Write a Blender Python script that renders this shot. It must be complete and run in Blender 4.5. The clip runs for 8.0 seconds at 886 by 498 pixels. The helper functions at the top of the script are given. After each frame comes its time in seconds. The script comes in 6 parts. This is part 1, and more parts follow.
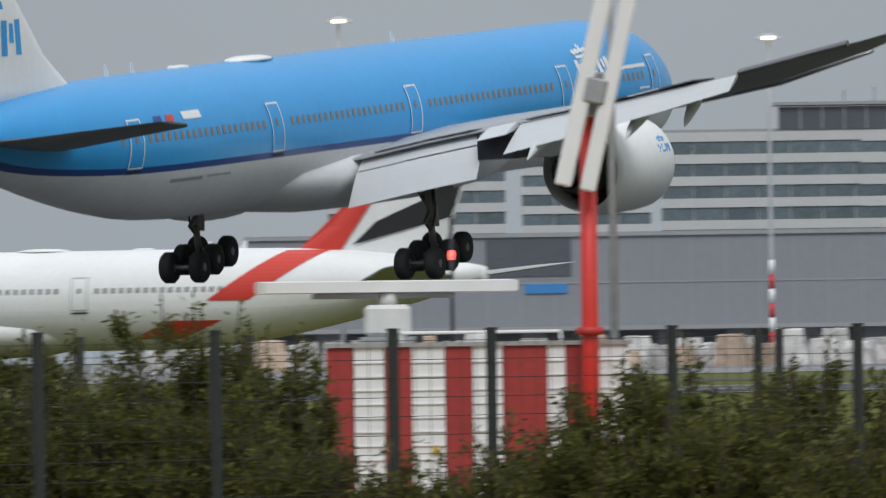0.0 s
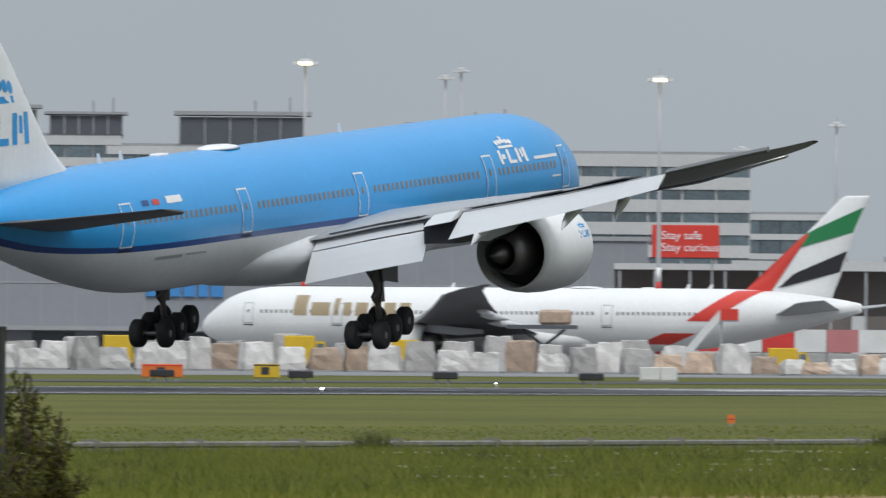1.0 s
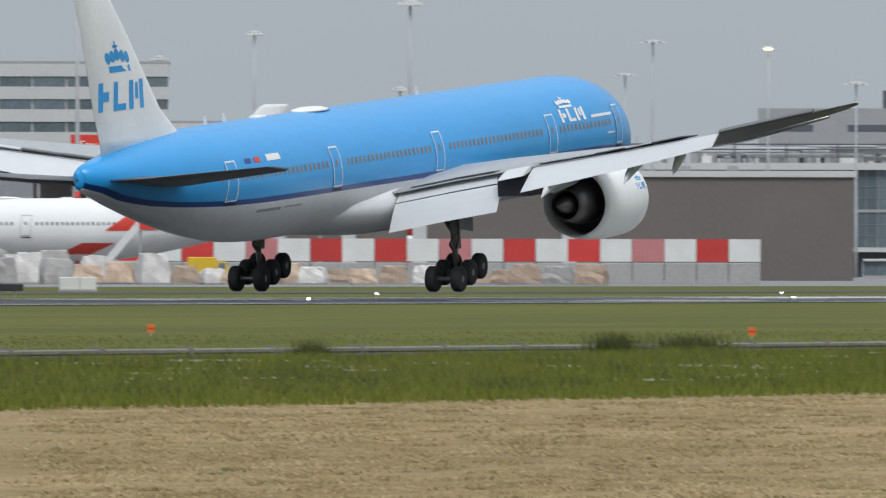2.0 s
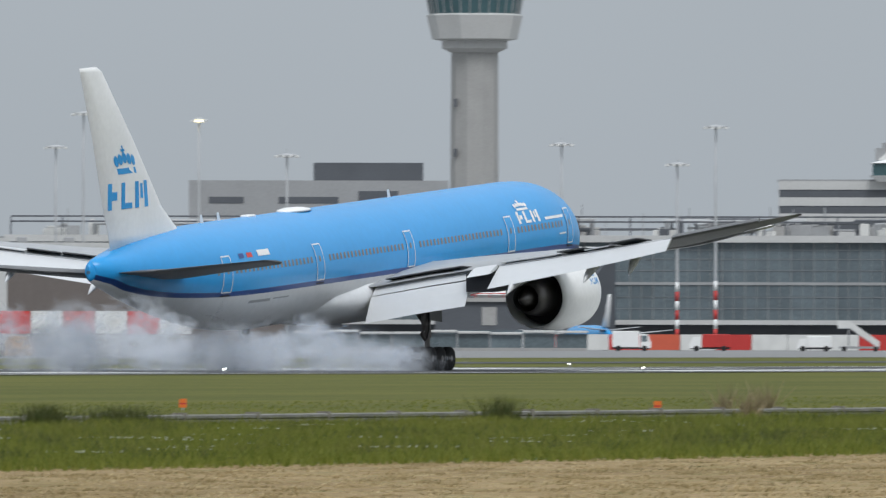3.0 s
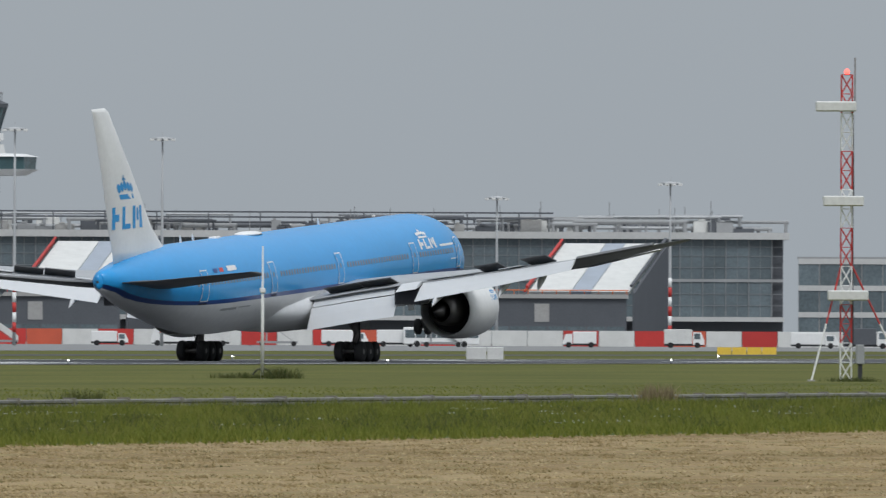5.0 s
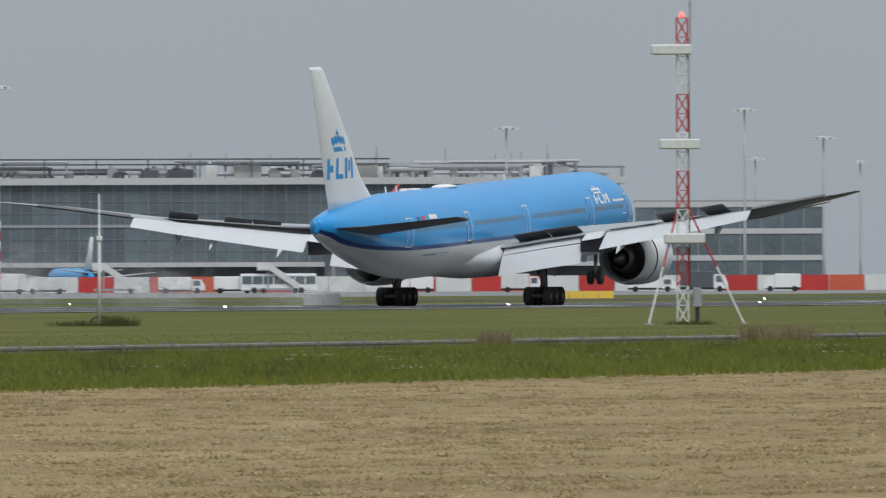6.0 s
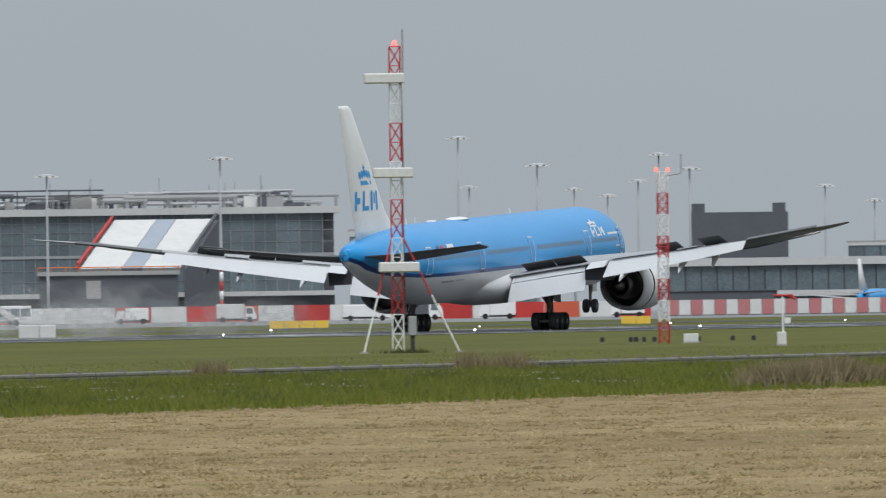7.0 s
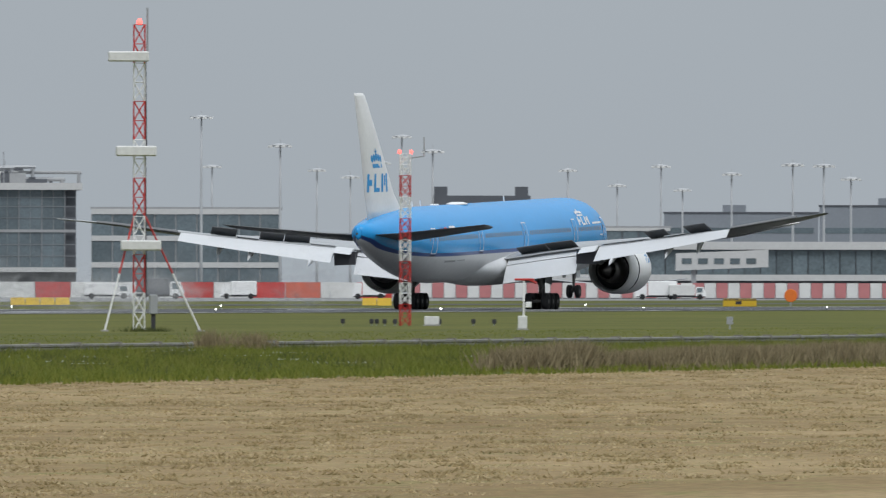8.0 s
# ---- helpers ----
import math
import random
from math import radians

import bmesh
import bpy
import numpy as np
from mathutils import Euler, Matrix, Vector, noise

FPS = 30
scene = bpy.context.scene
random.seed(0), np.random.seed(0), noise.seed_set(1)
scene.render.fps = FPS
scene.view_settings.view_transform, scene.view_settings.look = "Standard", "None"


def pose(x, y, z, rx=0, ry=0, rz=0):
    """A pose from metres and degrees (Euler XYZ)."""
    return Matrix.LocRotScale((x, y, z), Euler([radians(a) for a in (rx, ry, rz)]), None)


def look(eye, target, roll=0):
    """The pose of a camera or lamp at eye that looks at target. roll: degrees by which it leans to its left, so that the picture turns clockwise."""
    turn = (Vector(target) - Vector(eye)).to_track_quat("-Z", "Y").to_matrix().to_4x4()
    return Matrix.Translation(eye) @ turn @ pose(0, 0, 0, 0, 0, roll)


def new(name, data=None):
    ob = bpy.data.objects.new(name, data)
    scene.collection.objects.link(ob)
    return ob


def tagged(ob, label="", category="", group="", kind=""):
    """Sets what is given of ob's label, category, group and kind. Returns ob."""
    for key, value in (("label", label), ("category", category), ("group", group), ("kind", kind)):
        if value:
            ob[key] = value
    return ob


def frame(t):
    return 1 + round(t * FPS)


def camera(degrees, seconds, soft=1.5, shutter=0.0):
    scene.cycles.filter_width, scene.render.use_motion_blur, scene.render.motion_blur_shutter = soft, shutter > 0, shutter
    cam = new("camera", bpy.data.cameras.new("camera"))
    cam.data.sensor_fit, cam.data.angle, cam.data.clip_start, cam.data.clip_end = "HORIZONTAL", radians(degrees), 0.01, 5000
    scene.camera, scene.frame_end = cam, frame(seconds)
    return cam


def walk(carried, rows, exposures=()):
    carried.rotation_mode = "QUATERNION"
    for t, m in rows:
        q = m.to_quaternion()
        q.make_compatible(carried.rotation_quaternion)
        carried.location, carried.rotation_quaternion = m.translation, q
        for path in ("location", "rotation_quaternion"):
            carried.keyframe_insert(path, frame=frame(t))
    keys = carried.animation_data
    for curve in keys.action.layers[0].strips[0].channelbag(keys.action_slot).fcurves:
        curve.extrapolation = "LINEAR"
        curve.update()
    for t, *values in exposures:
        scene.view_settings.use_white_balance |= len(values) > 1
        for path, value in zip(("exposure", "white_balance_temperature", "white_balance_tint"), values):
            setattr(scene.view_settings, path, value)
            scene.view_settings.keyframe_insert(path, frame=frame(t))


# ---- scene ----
import functools

EYE = (0.0, 0.0, 1.8)


def aim(pan, tilt, roll):
    """Camera pose from its turn to the left of the runway heading, its tilt and its lean."""
    a, e = radians(pan), radians(tilt)
    return look(EYE, (EYE[0] - 900 * math.sin(a) * math.cos(e), 900 * math.cos(a) * math.cos(e), EYE[2] + 900 * math.sin(e)), roll)


cam = camera(3.3925, 8.0, soft=1.3, shutter=0.2)
walk(cam, [(t, aim(pan, tilt, roll)) for t, pan, tilt, roll in (
    (0, 29.102, 0.398, -0.832),
    (0.1, 28.788, 0.427, -0.408),
    (0.3, 28.174, 0.456, 0.127),
    (0.5, 27.095, 0.484, 0.782),
    (0.7, 26.267, 0.443, 0.364),
    (1, 25.829, 0.402, 0.486),
    (1.2, 25.308, 0.346, 0.399),
    (2.3, 22.954, -0.01, 0.072),
    (2.5, 22.463, -0.018, 0.068),
    (2.7, 22.044, 0.036, 0.092),
    (2.9, 21.628, 0.303, 0.063),
    (3.1, 21.229, 0.365, 0.108),
    (3.3, 20.805, 0.375, -0.11),
    (3.5, 20.327, 0.398, 0.038),
    (4, 19.631, 0.44, -0.461),
    (4.5, 18.875, 0.438, -0.056),
    (4.7, 18.251, 0.403, 0.162),
    (5.8, 17.39, 0.173, 0.128),
    (6, 17.199, 0.123, -0.209),
    (6.5, 16.647, 0.134, -0.682),
    (7, 16.105, 0.227, -0.791),
    (7.5, 15.588, 0.153, -0.652),
    (8, 15.117, 0.148, 0.087),
)], exposures=((0, -0.12), (0.6, 0.0), (1.2, 0.05), (2.5, 0.1), (3.5, 0.0), (4.5, -0.12), (6.0, -0.12), (7.2, 0.0), (8.0, 0.0)))

# ---- light ----
world = bpy.data.worlds.new("overcast")
scene.world = world
world.use_nodes = True
wn, wl = world.node_tree.nodes, world.node_tree.links
sky = wn.new("ShaderNodeTexSky")
sky.sky_type, sky.sun_disc, sky.sun_elevation, sky.sun_rotation = "NISHITA", False, radians(48), radians(200)
coord = wn.new("ShaderNodeTexCoord")
split = wn.new("ShaderNodeSeparateXYZ")
rise = wn.new("ShaderNodeMapRange")
rise.inputs[1].default_value, rise.inputs[2].default_value, rise.inputs[3].default_value, rise.inputs[4].default_value = 0.0, 1.0, 0.0, 1.0
cloud = wn.new("ShaderNodeMix")
cloud.data_type = "RGBA"
cloud.inputs["A"].default_value, cloud.inputs["B"].default_value = (0.362, 0.404, 0.449, 1), (1.02, 1.1, 1.17, 1)
veil = wn.new("ShaderNodeTexNoise")
veil.inputs["Scale"].default_value, veil.inputs["Detail"].default_value = 9.0, 3.0
soft_veil = wn.new("ShaderNodeMapRange")
soft_veil.inputs[1].default_value, soft_veil.inputs[2].default_value, soft_veil.inputs[3].default_value, soft_veil.inputs[4].default_value = 0.3, 0.7, 0.95, 1.05
tint = wn.new("ShaderNodeVectorMath")
tint.operation = "SCALE"
over = wn.new("ShaderNodeMix")
over.data_type = "RGBA"
over.inputs["Factor"].default_value = 0.95
scale_sky = wn.new("ShaderNodeVectorMath")
scale_sky.operation = "SCALE"
scale_sky.inputs["Scale"].default_value = 0.08
wl.new(coord.outputs["Generated"], split.inputs[0])
wl.new(split.outputs["Z"], rise.inputs[0])
wl.new(rise.outputs[0], cloud.inputs["Factor"])
wl.new(coord.outputs["Generated"], veil.inputs["Vector"])
wl.new(veil.outputs[0], soft_veil.inputs[0])
wl.new(cloud.outputs["Result"], tint.inputs[0])
wl.new(soft_veil.outputs[0], tint.inputs["Scale"])
wl.new(sky.outputs[0], scale_sky.inputs[0])
wl.new(scale_sky.outputs[0], over.inputs["A"])
wl.new(tint.outputs[0], over.inputs["B"])
wl.new(over.outputs["Result"], wn["Background"].inputs["Color"])
wn["Background"].inputs["Strength"].default_value = 1.0

sun = new("sun", bpy.data.lights.new("sun", "SUN"))
sun.data.energy, sun.data.angle, sun.data.color = 1.7, radians(25), (0.98, 0.985, 1.0)
sun.matrix_world = look((0, 0, 500), (-240, 330, 0))
scene.cycles.transparent_max_bounces = 96

# ---- materials ----


def paint(name, color, rough=0.5, size=1.0, vary=0.12, bump=0.0, metal=0.0, fine=12.0, each=0.0, coat=0.0):
    """Procedural surface: a base colour with stains of about `size` metres, finer grain, and slight relief."""
    m = bpy.data.materials.new(name)
    m.use_nodes = True
    n, l = m.node_tree.nodes, m.node_tree.links
    b = n["Principled BSDF"]
    b.inputs["Roughness"].default_value, b.inputs["Metallic"].default_value = rough, metal
    b.inputs["Coat Weight"].default_value = coat
    tc = n.new("ShaderNodeTexCoord")
    big, small = n.new("ShaderNodeTexNoise"), n.new("ShaderNodeTexNoise")
    big.inputs["Scale"].default_value, big.inputs["Detail"].default_value = 1.0 / size, 4.0
    small.inputs["Scale"].default_value, small.inputs["Detail"].default_value = fine / size, 2.0
    l.new(tc.outputs["Object"], big.inputs["Vector"])
    l.new(tc.outputs["Object"], small.inputs["Vector"])
    add = n.new("ShaderNodeMath")
    add.operation = "ADD"
    l.new(big.outputs[0], add.inputs[0])
    l.new(small.outputs[0], add.inputs[1])
    ramp = n.new("ShaderNodeMapRange")
    ramp.inputs[1].default_value, ramp.inputs[2].default_value = 0.6, 1.4
    ramp.inputs[3].default_value, ramp.inputs[4].default_value = 1.0 - vary, 1.0 + vary
    l.new(add.outputs[0], ramp.inputs[0])
    mul = n.new("ShaderNodeVectorMath")
    mul.operation = "SCALE"
    mul.inputs[0].default_value = color[:3]
    out = ramp.outputs[0]
    if each:
        info = n.new("ShaderNodeObjectInfo")
        r2 = n.new("ShaderNodeMapRange")
        r2.inputs[3].default_value, r2.inputs[4].default_value = 1.0 - each, 1.0 + each
        l.new(info.outputs["Random"], r2.inputs[0])
        m2 = n.new("ShaderNodeMath")
        m2.operation = "MULTIPLY"
        l.new(out, m2.inputs[0])
        l.new(r2.outputs[0], m2.inputs[1])
        out = m2.outputs[0]
    l.new(out, mul.inputs["Scale"])
    l.new(mul.outputs[0], b.inputs["Base Color"])
    if bump:
        bp = n.new("ShaderNodeBump")
        bp.inputs["Strength"].default_value, bp.inputs["Distance"].default_value = 0.6, bump
        l.new(small.outputs[0], bp.inputs["Height"])
        l.new(bp.outputs[0], b.inputs["Normal"])
    return m


def two_tone(name, a, b_col, size, rough=0.9, sharp=0.12, stretch=(1, 1, 1), third=None, bump=0.03):
    """Ground cover: patches of two (or three) colours at two sizes, with relief."""
    m = bpy.data.materials.new(name)
    m.use_nodes = True
    n, l = m.node_tree.nodes, m.node_tree.links
    b = n["Principled BSDF"]
    b.inputs["Roughness"].default_value = rough
    b.inputs["Specular IOR Level"].default_value = 0.15
    tc, mp = n.new("ShaderNodeTexCoord"), n.new("ShaderNodeMapping")
    mp.inputs["Scale"].default_value = stretch
    l.new(tc.outputs["Object"], mp.inputs["Vector"])
    n1, n2, n3 = (n.new("ShaderNodeTexNoise") for _ in range(3))
    for node, sc, det in ((n1, 1 / size, 6.0), (n2, 9 / size, 5.0), (n3, 70 / size, 3.0)):
        node.inputs["Scale"].default_value, node.inputs["Detail"].default_value, node.inputs["Roughness"].default_value = sc, det, 0.65
        l.new(mp.outputs[0], node.inputs["Vector"])
    mixv = n.new("ShaderNodeMath")
    mixv.operation = "MULTIPLY_ADD"
    l.new(n2.outputs[0], mixv.inputs[0])
    mixv.inputs[1].default_value = 0.6
    l.new(n1.outputs[0], mixv.inputs[2])
    rng = n.new("ShaderNodeMapRange")
    rng.inputs[1].default_value, rng.inputs[2].default_value = 0.8 - sharp, 0.8 + sharp
    l.new(mixv.outputs[0], rng.inputs[0])
    mx = n.new("ShaderNodeMix")
    mx.data_type = "RGBA"
    mx.inputs["A"].default_value, mx.inputs["B"].default_value = (*a, 1), (*b_col, 1)
    l.new(rng.outputs[0], mx.inputs["Factor"])
    col = mx.outputs["Result"]
    if third:
        r3 = n.new("ShaderNodeMapRange")
        r3.inputs[1].default_value, r3.inputs[2].default_value = 0.52, 0.7
        l.new(n2.outputs[0], r3.inputs[0])
        m3 = n.new("ShaderNodeMix")
        m3.data_type = "RGBA"
        m3.inputs["B"].default_value = (*third, 1)
        l.new(r3.outputs[0], m3.inputs["Factor"])
        l.new(col, m3.inputs["A"])
        col = m3.outputs["Result"]
    gr = n.new("ShaderNodeMapRange")
    gr.inputs[1].default_value, gr.inputs[2].default_value, gr.inputs[3].default_value, gr.inputs[4].default_value = 0.3, 0.7, 0.72, 1.28
    l.new(n3.outputs[0], gr.inputs[0])
    sc = n.new("ShaderNodeVectorMath")
    sc.operation = "SCALE"
    l.new(col, sc.inputs[0])
    l.new(gr.outputs[0], sc.inputs["Scale"])
    l.new(sc.outputs[0], b.inputs["Base Color"])
    bp = n.new("ShaderNodeBump")
    bp.inputs["Strength"].default_value, bp.inputs["Distance"].default_value = 0.7, bump
    l.new(n3.outputs[0], bp.inputs["Height"])
    l.new(bp.outputs[0], b.inputs["Normal"])
    return m


def glow(name, color, strength):
    m = bpy.data.materials.new(name)
    m.use_nodes = True
    b = m.node_tree.nodes["Principled BSDF"]
    b.inputs["Base Color"].default_value = (*color, 1)
    b.inputs["Emission Color"].default_value, b.inputs["Emission Strength"].default_value = (*color, 1), strength
    return m


M = dict(
    grass=two_tone("mown_grass", (0.074, 0.084, 0.0145), (0.115, 0.114, 0.023), 14.0, stretch=(1, 0.35, 1), bump=0.02),
    field=two_tone("hay_stubble", (0.215, 0.15, 0.07), (0.345, 0.255, 0.135), 9.0, stretch=(1, 0.4, 1), third=(0.165, 0.155, 0.05), sharp=0.13, bump=0.05),
    verge=two_tone("verge_soil", (0.05, 0.08, 0.018), (0.09, 0.11, 0.03), 5.0),
    asphalt=paint("asphalt", (0.045, 0.046, 0.05), 0.8, 9.0, 0.25, 0.004),
    apron=paint("apron_concrete", (0.20, 0.20, 0.20), 0.85, 25.0, 0.15),
    line=paint("runway_paint", (0.62, 0.62, 0.60), 0.7, 3.0, 0.2),
    blue=paint("sky_blue_paint", (0.018, 0.298, 0.67), 0.27, 6.0, 0.06),
    navy=paint("navy_stripe", (0.008, 0.055, 0.24), 0.3, 4.0, 0.05),
    belly=paint("white_grey_paint", (0.72, 0.73, 0.74), 0.35, 5.0, 0.07),
    white=paint("white_paint", (0.78, 0.78, 0.77), 0.4, 4.0, 0.06),
    offwhite=paint("weathered_white", (0.62, 0.62, 0.60), 0.6, 2.0, 0.12),
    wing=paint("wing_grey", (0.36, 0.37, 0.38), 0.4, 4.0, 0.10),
    # wing grey darkened to paint in the shade on undersides and tailplane
    shaded_wing=paint("shaded_wing_grey", (0.14, 0.143, 0.148), 0.5, 4.0, 0.15),
    void=paint("dark_recess", (0.03, 0.03, 0.035), 0.7, 1.0, 0.2),
    metal=paint("bare_metal", (0.42, 0.42, 0.43), 0.35, 1.0, 0.15, metal=0.9),
    nozzle=paint("hot_metal", (0.16, 0.15, 0.145), 0.45, 1.0, 0.2, metal=0.8),
    tyre=paint("tyre_rubber", (0.018, 0.018, 0.019), 0.85, 0.5, 0.2),
    pane=paint("cabin_window", (0.19, 0.18, 0.17), 0.25, 1.0, 0.1),
    red=paint("signal_red", (0.50, 0.035, 0.03), 0.55, 2.0, 0.15, each=0.12),
    orange=paint("signal_orange", (0.70, 0.16, 0.02), 0.6, 2.0, 0.12),
    yellow=paint("vehicle_yellow", (0.62, 0.40, 0.02), 0.5, 2.0, 0.12),
    green=paint("flag_green", (0.02, 0.20, 0.07), 0.4, 2.0, 0.06),
    black=paint("flag_black", (0.02, 0.02, 0.022), 0.4, 2.0, 0.1),
    flag_red=paint("flag_red", (0.60, 0.045, 0.03), 0.4, 2.0, 0.06),
    gold=paint("gold_paint", (0.36, 0.28, 0.17), 0.5, 2.0, 0.08),
    shed=paint("grey_cladding", (0.235, 0.245, 0.265), 0.6, 12.0, 0.06),
    brown=paint("brown_cladding", (0.135, 0.115, 0.105), 0.7, 8.0, 0.1),
    concrete=paint("concrete", (0.34, 0.335, 0.325), 0.85, 5.0, 0.12),
    pale=paint("pale_facade", (0.50, 0.50, 0.49), 0.7, 6.0, 0.08),
    mid=paint("mid_grey_facade", (0.30, 0.305, 0.31), 0.7, 6.0, 0.1),
    # slate and glass are lightened in base colour to paint in distance haze
    slate=paint("hazed_slate_facade", (0.085, 0.092, 0.105), 0.6, 4.0, 0.12),
    glass=paint("hazed_facade_glass", (0.115, 0.145, 0.16), 0.2, 5.0, 0.3, each=0.16),
    cab_glass=paint("tinted_glass", (0.05, 0.10, 0.11), 0.08, 2.0, 0.2, each=0.3),
    steel=paint("galvanised_steel", (0.33, 0.34, 0.35), 0.5, 0.8, 0.15, metal=0.3),
    post=paint("dark_green_post", (0.02, 0.026, 0.024), 0.6, 0.4, 0.2),
    bark=paint("bark", (0.06, 0.045, 0.03), 0.9, 0.3, 0.3),
    wrap=paint("wrapped_cargo", (0.46, 0.44, 0.42), 0.45, 1.1, 0.35, 0.03, each=0.35),
    wrap_b=paint("carton_cargo", (0.42, 0.31, 0.23), 0.6, 0.9, 0.4, 0.03, each=0.3),
    hut_red=paint("hut_red_paint", (0.33, 0.035, 0.03), 0.55, 0.8, 0.18),
    mast_red=paint("mast_red_paint", (0.62, 0.035, 0.025), 0.45, 0.8, 0.1),
    rail=paint("weathered_rail", (0.19, 0.185, 0.17), 0.65, 1.5, 0.4),
    wood=paint("timber_rail", (0.20, 0.185, 0.16), 0.85, 1.2, 0.25, 0.004),
    van_blue=paint("vehicle_blue", (0.05, 0.22, 0.50), 0.4, 2.0, 0.08),
    lamp_on=glow("lamp_lit", (1.0, 0.85, 0.45), 3.0),
    white_on=glow("runway_light", (1.0, 1.0, 0.95), 8.0),
    red_on=glow("obstruction_light", (1.0, 0.10, 0.08), 3.0),
)

# ---- mesh tools ----


def part(name, bm, material, parent=None, label=""):
    me = bpy.data.meshes.new(name)
    bm.to_mesh(me)
    bm.free()
    me.materials.append(material)
    ob = new(name, me)
    if parent is not None:
        ob.parent = parent
    if label:
        ob["label"] = label
    return ob


def thing(name, m, label, category, group="", kind=""):
    e = new(name)
    e.matrix_world = m
    return tagged(e, label, category, group, kind)


def at(az, d, z=0.0, turn=0.0):
    """A pose d metres off at az degrees left of the runway heading, its y axis pointing away."""
    a = radians(az)
    return pose(-d * math.sin(a), d * math.cos(a), z, 0, 0, az + turn)


def boxes(*list_of, bevel=0.0):
    """A bmesh of axis-parallel boxes (x0, x1, y0, y1, z0, z1)."""
    bm = bmesh.new()
    for x0, x1, y0, y1, z0, z1 in list_of:
        bmesh.ops.create_cube(bm, size=1, matrix=Matrix.Translation(((x0 + x1) / 2, (y0 + y1) / 2, (z0 + z1) / 2)) @ Matrix.Diagonal((x1 - x0, y1 - y0, z1 - z0, 1)))
    if bevel:
        bmesh.ops.bevel(bm, geom=bm.edges[:], offset=bevel, segments=1, affect="EDGES")
    return bm


def bars(pairs, r, sides=6, r2=None):
    """A bmesh of round bars between pairs of points."""
    bm = bmesh.new()
    for a, b in pairs:
        a, b = Vector(a), Vector(b)
        q = (b - a).to_track_quat("Z", "Y").to_matrix().to_4x4()
        bmesh.ops.create_cone(bm, cap_ends=True, segments=sides, radius1=r, radius2=r if r2 is None else r2, depth=(b - a).length, matrix=Matrix.Translation((a + b) / 2) @ q)
    return bm


def loft(rings, cap=True, smooth=True, closed=True):
    """Skin over rings of equal length."""
    bm = bmesh.new()
    vs = [[bm.verts.new(p) for p in r] for r in rings]
    k = len(rings[0])
    for a, b in zip(vs, vs[1:]):
        for i in range(k if closed else k - 1):
            j = (i + 1) % k
            bm.faces.new((a[i], a[j], b[j], b[i])).smooth = smooth
    if cap and closed:
        bm.faces.new(vs[0][::-1])
        bm.faces.new(vs[-1])
    bmesh.ops.recalc_face_normals(bm, faces=bm.faces)
    return bm


def turned(profile, sides=24, axis="z", at_point=(0, 0, 0), cap=True):
    """A turned body: profile of (radius, distance along the axis)."""
    rings = []
    for r, h in profile:
        ring = []
        for i in range(sides):
            a = 2 * math.pi * i / sides
            c, s = r * math.cos(a), r * math.sin(a)
            p = {"z": (c, s, h), "y": (c, h, s), "x": (h, c, s)}[axis]
            ring.append(Vector(p) + Vector(at_point))
        rings.append(ring)
    return loft(rings, cap=cap)


def slab(outline, axis, t0, t1):
    """A plate with an outline in a plane, from t0 to t1 along the axis."""
    order = {"x": lambda p, t: (t, p[0], p[1]), "y": lambda p, t: (p[0], t, p[1]), "z": lambda p, t: (p[0], p[1], t)}[axis]
    return loft([[order(p, t0) for p in outline], [order(p, t1) for p in outline]], smooth=False)

# ---- setting ----


def sheet(name, x0, x1, y0, y1, z, material, label, n=1, kind="structure"):
    bm = bmesh.new()
    bmesh.ops.create_grid(bm, x_segments=n, y_segments=n, size=0.5, matrix=Matrix.Translation(((x0 + x1) / 2, (y0 + y1) / 2, z)) @ Matrix.Diagonal((x1 - x0, y1 - y0, 1, 1)))
    return tagged(part(name, bm, material), label, name.split("_")[0], kind=kind)


RX, EDGE_NEAR, EDGE_FAR = -313.4, -284.5, -342.5
sheet("ground", -6000, 3000, -1500, 7000, 0.0, M["grass"], "short mown green airfield grass reaching to the horizon")
sheet("runway", EDGE_FAR, EDGE_NEAR, -800, 3600, 0.03, M["asphalt"], "dark grey asphalt runway with worn tyre marks")
sheet("taxiway", -425, -398, -800, 3600, 0.03, M["asphalt"], "dark grey asphalt taxiway beside the runway")
sheet("apron", -2500, -520, -800, 6000, 0.03, M["apron"], "pale grey concrete airport apron")
sheet("field", -79, 400, -300, 900, 0.03, M["field"], "mown hayfield of dry straw coloured stubble")
sheet("verge", -112, -79, -300, 900, 0.02, M["verge"], "rough damp soil under tall verge grass")


def markings():
    items = [(EDGE_NEAR - 4.6, EDGE_NEAR - 3.7, -800, 3600), (EDGE_FAR + 3.7, EDGE_FAR + 4.6, -800, 3600)]
    y = 200.0
    while y < 2600:
        items.append((RX - 0.45, RX + 0.45, y, y + 30))
        y += 60
    for y, n in ((700, 3), (850, 1), (1000, 2), (1150, 1)):
        for side in (-1, 1):
            for k in range(n):
                x = RX + side * (9 + 3.2 * k)
                items.append((x - 1.3, x + 1.3, y, y + 22.5))
    for side in (-1, 1):
        items.append((RX + side * 13.5 - 4.5, RX + side * 13.5 + 4.5, 790, 850))
    for x0, x1, y0, y1 in items:
        tagged(part("runway_marking", boxes((x0, x1, y0, y1, 0.034, 0.04)), M["line"]), "white painted marking on the runway", "marking", kind="structure")


markings()

